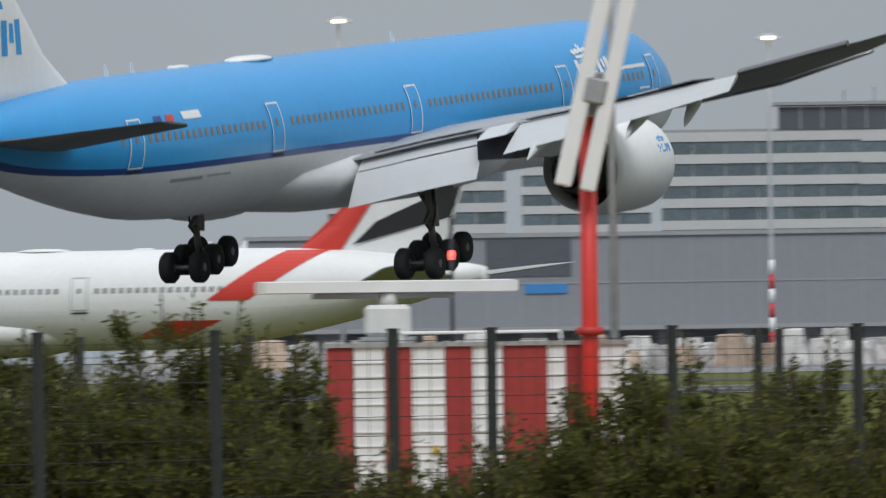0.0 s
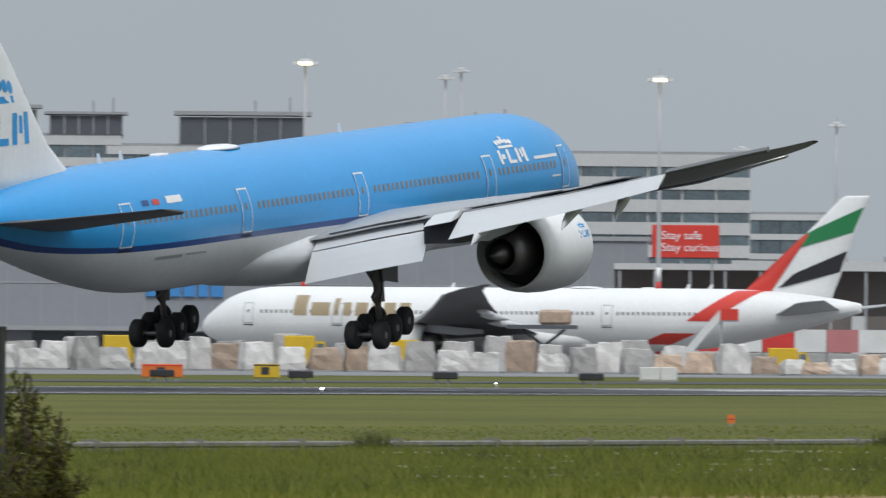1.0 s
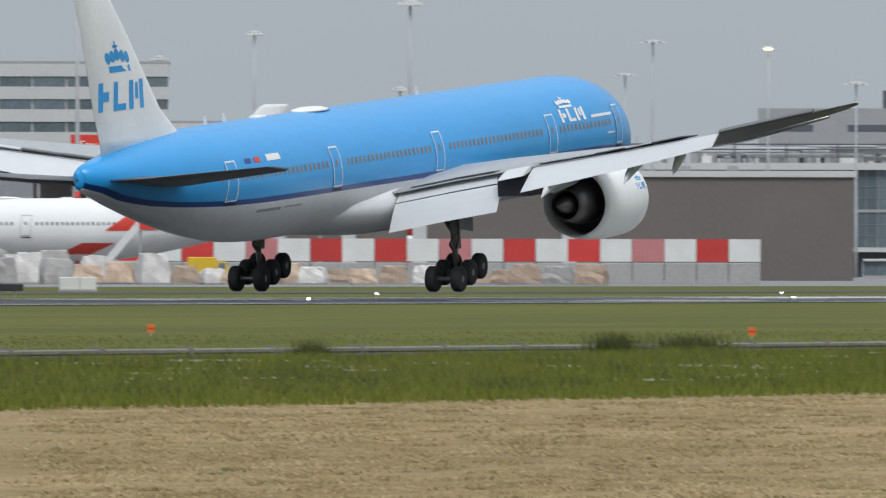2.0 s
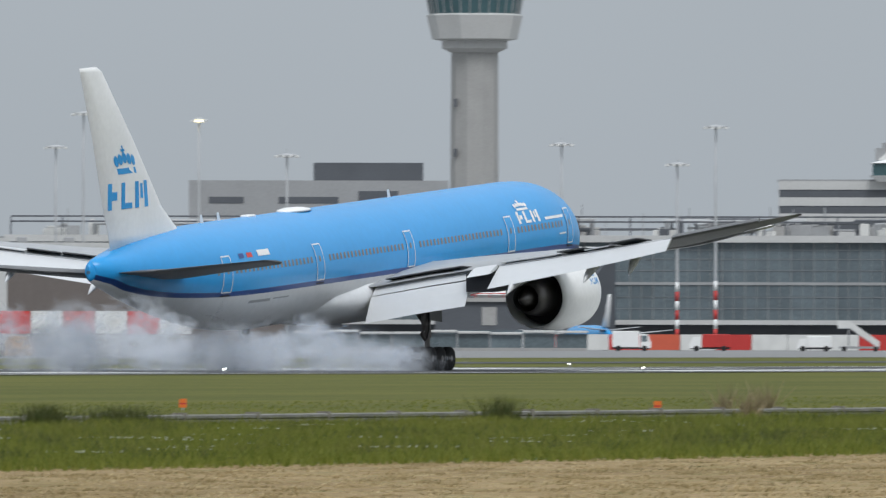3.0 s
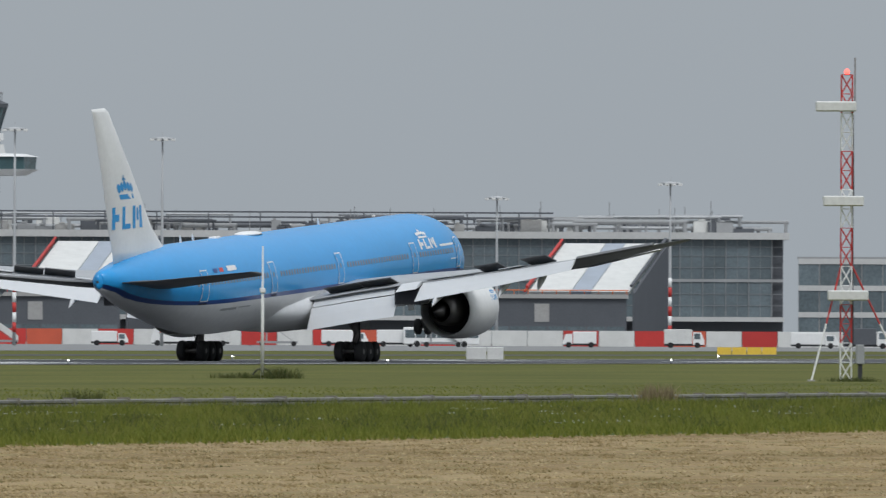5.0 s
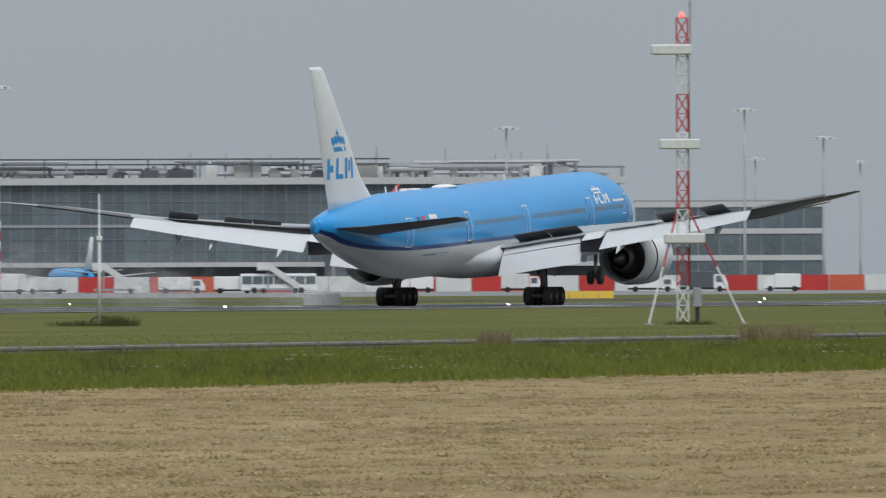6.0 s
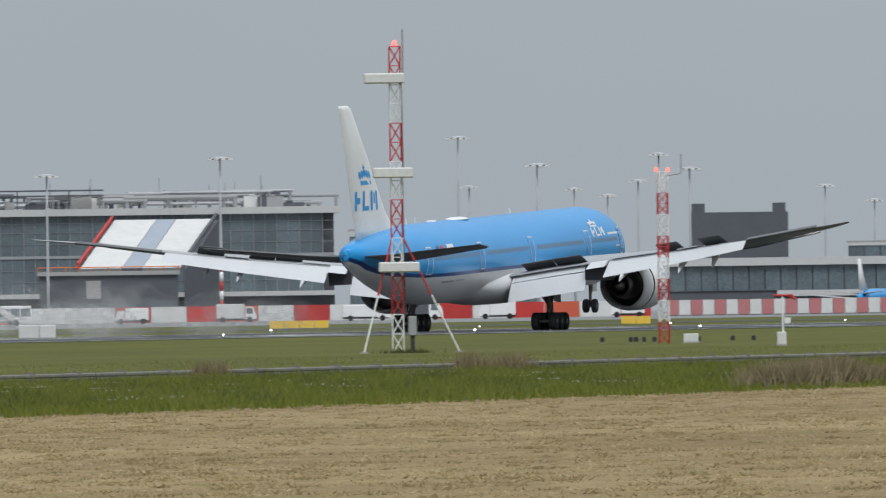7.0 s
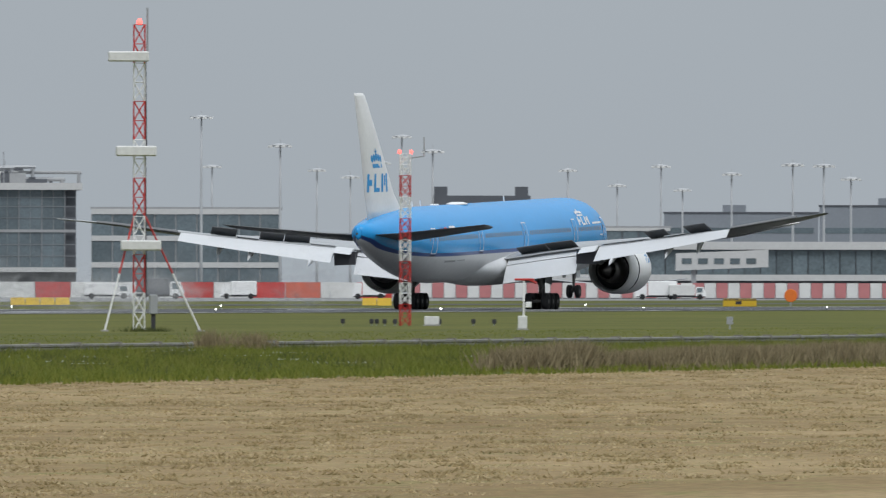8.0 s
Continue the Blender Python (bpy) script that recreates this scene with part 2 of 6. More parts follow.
# ---- airliners ----
# fuselage stations: forward distance from the main wheels, half width, bottom, top, height of the paint line
STATIONS = ((36.9, 0.05, 4.35, 4.45, 4.4), (36.6, 0.55, 3.75, 4.95, 4.05), (35.9, 1.15, 3.25, 5.65, 3.95), (34.8, 1.75, 2.85, 6.45, 4.0), (33.4, 2.3, 2.55, 7.35, 4.1),
            (31.6, 2.72, 2.35, 7.95, 4.25), (29.4, 2.98, 2.22, 8.3, 4.38), (27.0, 3.1, 2.2, 8.4, 4.43), (20.0, 3.1, 2.2, 8.4, 4.43), (10.0, 3.1, 2.2, 8.4, 4.43), (0.0, 3.1, 2.2, 8.4, 4.43), (-10.0, 3.1, 2.2, 8.4, 4.43),
            (-14.0, 3.09, 2.2, 8.4, 4.43), (-18.0, 3.02, 2.35, 8.4, 4.43), (-22.0, 2.82, 2.85, 8.38, 4.46), (-26.0, 2.45, 3.6, 8.25, 4.6), (-29.5, 1.98, 4.4, 7.98, 4.85), (-32.5, 1.42, 5.15, 7.62, 5.3), (-34.8, 0.85, 5.75, 7.3, 5.9), (-36.0, 0.32, 6.05, 7.08, 6.15))


@functools.lru_cache(maxsize=None)
def hull(f):
    """Half width, bottom, top and paint line at station f, on a smooth curve through the stations."""
    st = sorted(STATIONS)
    xs = [q[0] for q in st]
    f = max(xs[0], min(xs[-1], f))
    i = max(0, min(len(xs) - 2, sum(x <= f for x in xs) - 1))
    h = xs[i + 1] - xs[i]
    u = (f - xs[i]) / h
    out = []
    for k in (1, 2, 3, 4):
        slope = lambda a: (st[a + 1][k] - st[a][k]) / (xs[a + 1] - xs[a])
        mid_s = slope(i)
        ends = []
        for a in (i, i + 1):
            if a == 0 or a == len(xs) - 1:
                ends.append(mid_s)
            else:
                s0, s1 = slope(a - 1), slope(a)
                ends.append(0.0 if s0 * s1 <= 0 else 2 * s0 * s1 / (s0 + s1))
        p0, p1 = st[i][k], st[i + 1][k]
        out.append((2 * u ** 3 - 3 * u ** 2 + 1) * p0 + (u ** 3 - 2 * u ** 2 + u) * h * ends[0] + (3 * u ** 2 - 2 * u ** 3) * p1 + (u ** 3 - u ** 2) * h * ends[1])
    return out


def hull_point(f, a, grow=0.0):
    w, z0, z1, _ = hull(f)
    zc, hh = (z0 + z1) / 2, (z1 - z0) / 2
    return Vector(((w + grow) * math.sin(a), f, zc + (hh + grow) * math.cos(a)))


def side_angle(f, z):
    w, z0, z1, _ = hull(f)
    zc, hh = (z0 + z1) / 2, (z1 - z0) / 2
    return math.acos(max(-1, min(1, (z - zc) / hh)))


def skin(lo, hi, n, front=36.9, back=-36.0, steps=74, grow=0.0):
    """Fuselage skin between two heights, given as functions of the station; None means crown or keel."""
    rings = []
    for k in range(steps + 1):
        u = k / steps
        f = back + (front - back) * (1 - (1 - u) ** 1.6)
        a1 = 0.0 if hi is None else side_angle(f, hi(f))
        a2 = math.pi if lo is None else side_angle(f, lo(f))
        right = [hull_point(f, a1 + (a2 - a1) * i / n, grow) for i in range(n + 1)]
        left = [Vector((-p.x, p.y, p.z)) for p in right]
        rings.append(right + left[::-1] if hi is not None and lo is None else left[::-1] + right)
    bm = bmesh.new()
    vs = [[bm.verts.new(p) for p in r] for r in rings]
    for a, b in zip(vs, vs[1:]):
        for i in range(len(a) - 1):
            if hi is not None and lo is not None and i == n:
                continue
            if (a[i].co - a[i + 1].co).length + (b[i].co - b[i + 1].co).length < 1e-6:
                continue
            bm.faces.new((a[i], a[i + 1], b[i + 1], b[i])).smooth = True
    if hi is None or lo is None:
        bm.faces.new([v for v in vs[0]])
    bmesh.ops.remove_doubles(bm, verts=bm.verts[:], dist=1e-4)
    bmesh.ops.recalc_face_normals(bm, faces=bm.faces)
    return bm


FOIL = ((0.0, 0.0), (0.03, 0.5), (0.12, 0.85), (0.35, 1.0), (0.65, 0.7), (1.0, 0.05), (1.0, -0.05), (0.65, -0.45), (0.35, -0.75), (0.12, -0.6), (0.03, -0.35))


def surface(sections):
    """A lifting surface from sections (x, z, leading y, trailing y, thickness)."""
    rings = []
    for x, z, le, te, th, *drop in sections:
        dz = drop[0] * (le - te) if drop else 0.0
        rings.append([(x, le + (te - le) * u, z + th / 2 * v - dz * (1 - u)) for u, v in FOIL])
    return loft(rings)


def half_surface(sections, ids):
    """The upper or the lower skin of a lifting surface: the outline points named by ids."""
    rings = []
    for x, z, le, te, th, drop in sections:
        ring = []
        for i in ids:
            u, v = FOIL[i]
            ring.append((x, le + (te - le) * u, z + th / 2 * v - drop * (le - te) * (1 - u)))
        rings.append(ring)
    return loft(rings, closed=False)


def fin_body(sections):
    rings = []
    for z, le, te, th in sections:
        rings.append([(th / 2 * v, le + (te - le) * u, z) for u, v in FOIL])
    return loft(rings)


WING = ((2.2, 3.8, 13.6, -2.2, 1.9), (3.6, 4.0, 12.2, -2.2, 1.75), (6.5, 4.5, 10.1, -2.3, 1.4), (10.6, 5.1, 7.3, -2.6, 1.0), (16.0, 5.85, 3.5, -4.4, 0.75), (22.0, 6.8, -0.7, -6.6, 0.5), (28.0, 7.9, -5.0, -9.0, 0.3), (30.1, 8.24, -7.6, -10.3, 0.18), (31.8, 8.52, -10.6, -11.9, 0.1))


def wing_at(x):
    xs = [s[0] for s in WING]
    return [float(np.interp(x, xs, [s[k] for s in WING])) for k in (1, 2, 3, 4)]


def flap_panel(x0, x1, back, drop, chord, angle, side, n=4):
    """A drooped flap behind and below the trailing edge."""
    ca, sa = math.cos(radians(angle)), math.sin(radians(angle))
    rings = []
    for k in range(n + 1):
        x = x0 + (x1 - x0) * k / n
        z, le, te, th = wing_at(x)
        c = chord[0] + (chord[1] - chord[0]) * k / n
        y0, z0 = te + back, z + drop
        ring = []
        for u, v in FOIL:
            a, b = u * c, v * 0.16
            ring.append((side * x, y0 - a * ca + b * sa, z0 - a * sa + b * ca))
        rings.append(ring)
    return loft(rings, smooth=False)


def wheel(parent, x, y, z, r=0.67, w=0.5):
    t = part("wheel", turned(((r * 0.55, -w / 2), (r * 0.9, -w / 2), (r, -w / 3), (r, w / 3), (r * 0.9, w / 2), (r * 0.55, w / 2)), 20, "x"), M["tyre"], parent)
    t.location = (x, y, z)
    part("hub", turned(((r * 0.2, -w / 2 - 0.01), (r * 0.55, -w * 0.42), (r * 0.55, w * 0.42), (r * 0.2, w / 2 + 0.01)), 12, "x"), M["nozzle"], t, "dark metal wheel hub")
    return t


def plate(parent, name, f0, f1, z0, z1, material, side=1, grow=0.02, label="", slant=0.0):
    """A thin panel lying on the fuselage side between two stations and two heights."""
    rings = []
    cols = max(1, int((f1 - f0) / 0.4))
    steps = max(4, int((z1 - z0) / 0.22))
    for i in range(steps + 1):
        z = z0 + (z1 - z0) * i / steps
        ring = []
        for f in np.linspace(f0, f1, cols + 1) + slant * i / steps:
            p = hull_point(f, side_angle(f, z), grow)
            p.x *= side
            ring.append(p)
        rings.append(ring)
    bm = bmesh.new()
    vs = [[bm.verts.new(p) for p in r] for r in rings]
    for a, b in zip(vs, vs[1:]):
        for k in range(cols):
            q = (a[k], a[k + 1], b[k + 1], b[k])
            bm.faces.new(q if side > 0 else q[::-1])
    return part(name, bm, material, parent, label)


def dots_crown(parent, place, ux, uv, material, label):
    """A plain crown sign: five discs over a bar; place(u, v) maps sign units to the surface."""
    bm = bmesh.new()
    for k in range(5):
        c, r = (k - 2) * 1.05, 0.55
        vs = [bm.verts.new(place((c + r * math.cos(a * math.pi / 5)) * ux, (1.7 + 0.2 * (2 - abs(k - 2)) + r * 1.4 * math.sin(a * math.pi / 5)) * uv)) for a in range(10)]
        bm.faces.new(vs)
    for u0, u1, v0, v1 in ((-2.3, 2.3, -0.1, 0.7), (-0.14, 0.14, 2.5, 3.8), (-0.5, 0.5, 3.0, 3.3)):
        bm.faces.new([bm.verts.new(place(u * ux, v * uv)) for u, v in ((u0, v0), (u1, v0), (u1, v1), (u0, v1))])
    return part("crown_sign", bm, material, parent, label)


def block_sign(parent, place, ux, uv, material, label):
    """The maker's lettering as three plain blocky shapes."""
    shapes = (((1.5, 0, 2.3, 4), (2.3, 1.4, 3.3, 2.7)), ((4.1, 0, 4.85, 4), (4.85, 0, 6.3, 0.9)), ((6.9, 0, 7.7, 4), (8.0, 1.4, 8.6, 3.6), (8.9, 0, 9.7, 4)))
    bm = bmesh.new()
    for group in shapes:
        for u0, v0, u1, v1 in group:
            bm.faces.new([bm.verts.new(place((u - 5.6) * ux, v * uv)) for u, v in ((u0, v0), (u1, v0), (u1, v1), (u0, v1))])
    return part("lettering_block", bm, material, parent, label)


# seconds, forward place of the wheels, their height, nose-up pitch, crab angle, extension of the main legs
JET_ROWS = ((0, 551.9, 5.25, 3.6, 4.8, 1.0), (0.1, 559.4, 4.68, 3.6, 4.7, 1.0), (0.3, 574.8, 3.96, 3.7, 4.3, 1.0), (0.5, 590.3, 3.32, 3.8, 4.4, 1.0), (0.7, 605.8, 2.93, 3.8, 4.1, 1.0), (1.0, 629.0, 2.32, 3.8, 3.5, 1.0), (1.2, 644.4, 1.98, 3.7, 3.1, 1.0), (1.75, 686.4, 1.15, 3.7, 2.1, 1.0),
            (2.3, 728.3, 0.45, 3.7, 1.25, 1.0), (2.5, 743.5, 0.2, 3.55, 1.0, 1.0), (2.7, 759.0, 0.03, 3.45, 0.7, 0.97), (2.9, 774.5, 0.03, 3.4, 0.5, 0.95), (3.1, 790.0, 0.03, 3.35, 0.3, 0.92), (3.3, 805.5, 0.03, 3.3, 0.1, 0.9), (3.5, 821.2, 0.03, 3.3, 0, 0.85), (4.0, 861.0, 0.03, 3.1, 0, 0.55),
            (4.5, 900.3, 0.03, 3.1, 0, 0.32), (4.7, 916.1, 0.03, 3.0, 0, 0.3), (5.25, 959.8, 0.03, 2.6, 0, 0.3), (5.8, 1003.1, 0.03, 2.25, 0, 0.3), (6.5, 1057.8, 0.03, 1.95, 0, 0.3), (7.0, 1095.6, 0.03, 1.75, 0, 0.3), (7.5, 1133.2, 0.03, 1.5, 0, 0.28), (8.0, 1170.6, 0.03, 1.25, 0, 0.25))


# fin sections: height, leading edge, trailing edge, thickness
FIN = ((7.3, -21.6, -33.0, 0.9), (8.3, -23.6, -33.3, 0.85), (9.6, -25.8, -33.9, 0.75), (13.6, -29.9, -35.3, 0.6), (17.35, -34.0, -36.9, 0.4), (17.6, -34.6, -37.0, 0.2))


def fin_half(f, z):
    """Half the fin's thickness at station f and height z, with a paint's depth added."""
    zs = [q[0] for q in FIN]
    le, te, th = (float(np.interp(z, zs, [q[k] for q in FIN])) for k in (1, 2, 3))
    u = max(0.0, min(1.0, (f - le) / (te - le)))
    return th / 2 * float(np.interp(u, [q[0] for q in FOIL[:6]], [q[1] for q in FOIL[:6]])) + 0.02


def up_of(xm, side):
    """How far the spoiler at half-span xm lifts after touchdown, in degrees."""
    if xm < 10:
        return -22
    if 13.3 < xm < 15.3:
        return 0 if side > 0 else -30
    return -28 if 15.3 < xm < 17.2 or xm > 18.9 else 0


def airliner(m, label, livery, landing):
    jet = thing("airliner", m, label, "airliner")
    blue = livery == "blue"
    top_m, low_m = (M["blue"], M["belly"]) if blue else (M["white"], M["white"])
    line = lambda f: hull(f)[3]
    line_hi = lambda f: hull(f)[3] + 0.27
    part("fuselage_crown", skin(line_hi, None, 16), top_m, jet)
    part("stripe", skin(line, line_hi, 2), M["navy"] if blue else M["white"], jet, "dark blue stripe" if blue else "")
    part("fuselage_belly", skin(None, line, 16), low_m, jet)
    fair = part("wing_fairing", turned(((0.2, -12.5), (1.5, -10), (2.6, -6.5), (3.15, -2), (3.3, 3), (3.25, 9), (2.8, 14), (1.6, 18), (0.3, 20.5)), 28, "y", (0, 0, 0)), low_m, jet)
    fair.location, fair.scale = (0, 0, 3.35), (1.0, 1.0, 0.52)
    # tail
    fin = part("fin", fin_body(FIN), M["white"], jet, "white tail fin")
    part("tail_cap", loft([[(w * math.cos(a), f, 6.56 + h_ * math.sin(a)) for a in np.linspace(0, 2 * math.pi, 15)[:-1]] for f, w, h_ in ((-36.3, 0.05, 0.3), (-36.2, 0.16, 0.45), (-35.9, 0.33, 0.54), (-35.5, 0.45, 0.6))]), top_m, jet)
    part("tail_exhaust", turned(((0.09, -36.3), (0.12, -35.8)), 14, "y", (0, 0, 6.55)), M["nozzle"], jet, "dark exhaust cone")
    for side in (-1, 1):
        # the landing jet's tailplane has underside shade put into its colour
        part("tailplane", surface(((side * 0.6, 6.4, -26.8, -34.2, 0.7, 0.085), (side * 3.0, 6.55, -28.6, -35.0, 0.55, 0.09), (side * 10.3, 7.25, -34.0, -37.3, 0.25, 0.1), (side * 10.7, 7.3, -34.8, -37.4, 0.1, 0.1))), M["shaded_wing"] if blue else M["wing"], jet)
    # wings
    for side in (-1, 1):
        twisted = [(side * x, z, le, te, th, float(np.interp(x, (10, 16, 22, 32), (0.0, 0.03, 0.07, 0.06)))) for x, z, le, te, th in WING]
        wing = part("wing", half_surface(twisted, (0, 1, 2, 3, 4, 5, 6)), M["wing"], jet, "light grey swept wing")
        # lower skin and aileron carry their shade as a darker colour
        part("lower_skin", half_surface(twisted, (6, 7, 8, 9, 10, 0)), M["shaded_wing"], wing, "wing underside with its shade painted in dark grey")
        part("leading_edge", loft([[(side * x, le + 0.25 + 0.22 * math.cos(a), z - 0.1 - (le - te) * float(np.interp(x, (10, 16, 22, 32), (0.0, 0.03, 0.07, 0.06))) + 0.24 * math.sin(a) * min(1, th)) for a in np.linspace(0, 2 * math.pi, 9)[:-1]] for x, z, le, te, th in WING[1:-2]]), M["metal"], wing, "bare metal slat")
        if landing:
            part("inner_flap", flap_panel(3.2, 9.3, -0.3, -0.6, (1.75, 1.7), 54, side), M["pale_wing"], wing, "pale drooped flap")
            part("inner_flap_vane", flap_panel(3.2, 9.3, 0.55, 0.04, (0.95, 0.9), 38, side), M["pale_wing"], wing)
            part("flaperon", flap_panel(9.5, 10.9, 0.15, 0.0, (1.7, 1.6), 14, side), M["pale_wing"], wing)
            part("outer_flap", flap_panel(11.0, 22.8, 0.1, -0.06, (2.35, 1.25), 29, side), M["pale_wing"], wing)
            part("aileron", flap_panel(23.0, 29.0, 0.04, 0.0, (0.5, 0.35), -2, side), M["shaded_wing"], wing, "aileron with its shade painted in dark")
            # near-black block added to stand in for shade in the open gap
            part("flap_gap", boxes((min(side * 9.25, side * 11.0), max(side * 9.25, side * 11.0), -3.4, -1.4, 3.7, 4.75)), M["void"], wing, "dark block painting in the shade of the open flap bay")
        for x, ln in ((12.6, 4.2), (17.4, 3.2), (20.0, 2.0)):
            z, le, te, th = wing_at(x)
            dr = 1.1 if landing else 0.3
            part("flap_fairing", loft([[(side * x + 0.24 * w * math.cos(a), te + 1.6 - ln * k, z - 0.55 - dr * k * k + 0.34 * w * math.sin(a)) for a in np.linspace(0, 2 * math.pi, 9)[:-1]] for k, w in ((0, 0.15), (0.25, 0.9), (0.55, 1.0), (0.85, 0.6), (1.0, 0.08))]), M["pale_wing"], wing)
        if landing:
            def flex(deg, s_=side):
                return pose(s_ * 3.0, 0, 3.8) @ pose(0, 0, 0, 0, -s_ * deg) @ pose(-s_ * 3.0, 0, -3.8)
            bend = ((0, 1.2), (1.2, 1.1), (2.3, 0.6), (2.7, 0.1), (3.1, -0.3), (3.5, -0.5), (4.5, -0.3), (5.8, -0.7), (6.5, -1.1), (8, -1.5)) if side > 0 else ((0, 1.2), (1.2, 1.0), (2.3, 0.5), (2.7, 0.0), (3.1, -0.4), (3.5, -0.9), (4.5, -1.4), (5.8, -1.6), (6.5, -1.9), (8, -2.4))
            moving.append((wing, [(t, flex(g)) for t, g in bend]))
        # engine
        c = (side * 9.6, 0, 2.85)
        eng = part("engine", turned(((1.72, 12.0), (1.86, 12.25), (1.98, 11.95), (2.03, 11.0), (2.04, 9.4), (1.98, 8.2)), 40, "y", c, cap=False), M["white"] if blue else M["offwhite"], jet, "white engine cowling")
        part("intake_lip", turned(((1.6, 11.8), (1.68, 12.25), (1.8, 12.3), (1.86, 12.2)), 40, "y", c, cap=False), M["metal"], eng, "polished metal intake lip")
        part("intake", turned(((1.7, 12.0), (1.62, 11.2), (1.6, 10.0), (0.5, 10.0), (0.05, 10.6)), 32, "y", c, cap=False), M["void"], eng)
        sleeve = part("sleeve", turned(((2.0, 8.35), (1.97, 8.0), (1.86, 7.0), (1.74, 6.4), (1.70, 6.4), (1.66, 7.6), (1.62, 8.3)), 40, "y", c, cap=False), M["white"] if blue else M["offwhite"], eng, "white sliding fan sleeve")
        part("fan_duct", turned(((1.95, 8.3), (1.6, 8.4), (1.58, 7.9), (1.02, 7.9)), 36, "y", c, cap=False), M["void"], eng, "dark fan duct")
        part("core_cowl", turned(((1.1, 8.6), (1.1, 7.0), (0.98, 6.0), (0.78, 5.1), (0.74, 5.1), (0.72, 6.0)), 32, "y", c, cap=False), M["nozzle"], eng, "grey metal core nozzle")
        part("exhaust_plug", turned(((0.72, 5.9), (0.5, 5.6), (0.42, 4.9), (0.2, 4.3), (0.02, 4.0)), 24, "y", c), M["nozzle"], eng)
        part("pylon", loft([[(side * 9.6 + wx, y, z) for wx, z in ((-0.25, z0), (0.25, z0), (0.22, z1), (-0.22, z1))] for y, z0, z1 in ((10.5, 4.7, 4.95), (8.5, 4.5, 5.0), (6.0, 3.9, 4.7), (3.0, 3.6, 4.4), (0.5, 3.8, 4.2))], smooth=False), M["wing"], eng)
        if landing:
            rev = [(0.0, 0.0), (4.9, 0.0), (5.5, -0.55), (8.0, -0.6)]
            moving.append((sleeve, [(t, pose(0, d, 0)) for t, d in rev]))
            # spoilers lift on hinges after touchdown
            for x0, x1 in ((4.0, 6.4), (6.45, 8.8), (11.4, 13.3), (13.35, 15.3), (15.35, 17.2), (17.25, 18.9), (18.95, 20.9)):
                xm = (x0 + x1) / 2
                z, le, te, th = wing_at(xm)
                z1_, _, te1, th1 = wing_at(x1)
                z0_, _, te0, th0 = wing_at(x0)
                deep = 1.7 if xm < 10 else 1.25
                sweep = math.atan2(te1 - te0, x1 - x0)
                half = (x1 - x0) / 2 / math.cos(sweep)
                # lifting panels are coloured dark to paint in the shade behind them
                sp = part("spoiler", boxes((-half, half, -deep, 0, -0.03, 0.03)), M["shaded_spoiler"] if xm < 10 or up_of(xm, side) else M["pale_wing"], wing, "spoiler panel with its raised side's shade painted dark grey" if xm < 10 or up_of(xm, side) else "pale stowed spoiler panel")
                base = pose(side * xm, te + deep + 0.05, z + 0.1, 0, -side * math.degrees(math.atan2(z1_ - z0_, x1 - x0)), side * math.degrees(sweep))
                up = up_of(xm, side)
                moving.append((sp, [(0, base), (2.75, base), (3.2, base @ pose(0, 0, 0, up * 0.45)), (4.7, base @ pose(0, 0, 0, up * 0.6)), (5.6, base @ pose(0, 0, 0, up)), (8, base @ pose(0, 0, 0, up))]))
        # main gear
        gear = part("main_gear", bars((((side * 5.49, 0.1, 0.9), (side * 5.35, 0.1, 3.6)),), 0.26, 12), M["nozzle"], jet, "dark steel landing gear leg")
        part("side_brace", bars((((side * 5.49, 0.1, 1.5), (side * 4.0, 0.9, 3.2)), ((side * 5.4, 0.1, 2.2), (side * 4.7, 0.5, 2.4))), 0.13, 8), M["nozzle"], gear)
        part("drag_brace", bars((((side * 5.49, 0.1, 1.5), (side * 5.3, 2.4, 3.3)), ((side * 5.45, 0.2, 2.1), (side * 5.38, 1.3, 2.4))), 0.13, 8), M["nozzle"], gear)
        part("torque_link", bars((((side * 5.49, -0.2, 1.55), (side * 5.49, -0.75, 1.15)), ((side * 5.49, -0.75, 1.15), (side * 5.49, -0.2, 0.8))), 0.09, 8), M["nozzle"], gear)
        part("brake_hose", bars((((side * 5.7, -0.1, 2.4), (side * 5.75, -0.25, 1.4)), ((side * 5.75, -0.25, 1.4), (side * 5.62, -0.3, 0.9))), 0.04, 6), M["tyre"], gear)
        part("gear_door", slab([(1.0, 1.75), (1.0, 3.6), (-1.0, 3.6), (-0.8, 1.95)], "x", side * 6.05 - 0.03, side * 6.05 + 0.03), M["shaded_wing"], gear, "grey gear door")
        bog = part("bogie", bars((((0, -1.5, 0), (0, 1.5, 0)), ((-0.7, -1.45, 0), (0.7, -1.45, 0)), ((-0.7, 0, 0), (0.7, 0, 0)), ((-0.7, 1.45, 0), (0.7, 1.45, 0))), 0.12, 8), M["nozzle"], jet)
        for yy in (-1.45, 0.0, 1.45):
            for xx in (-0.7, 0.7):
                wheel(bog, xx, yy, 0)
        bog.location = (side * 5.49, 0, 0.68)
        if landing:
            part("piston", bars((((0, 0.1, 0.1), (0, 0.1, 1.5)),), 0.15, 10), M["nozzle"], bog, "steel oleo piston")
            moving.append((bog, [(r[0], pose(side * 5.49, 0, 0.68 - r[5], float(np.interp(r[0], (2.2, 2.5, 2.7), (10, 3, -r[3]))))) for r in JET_ROWS]))
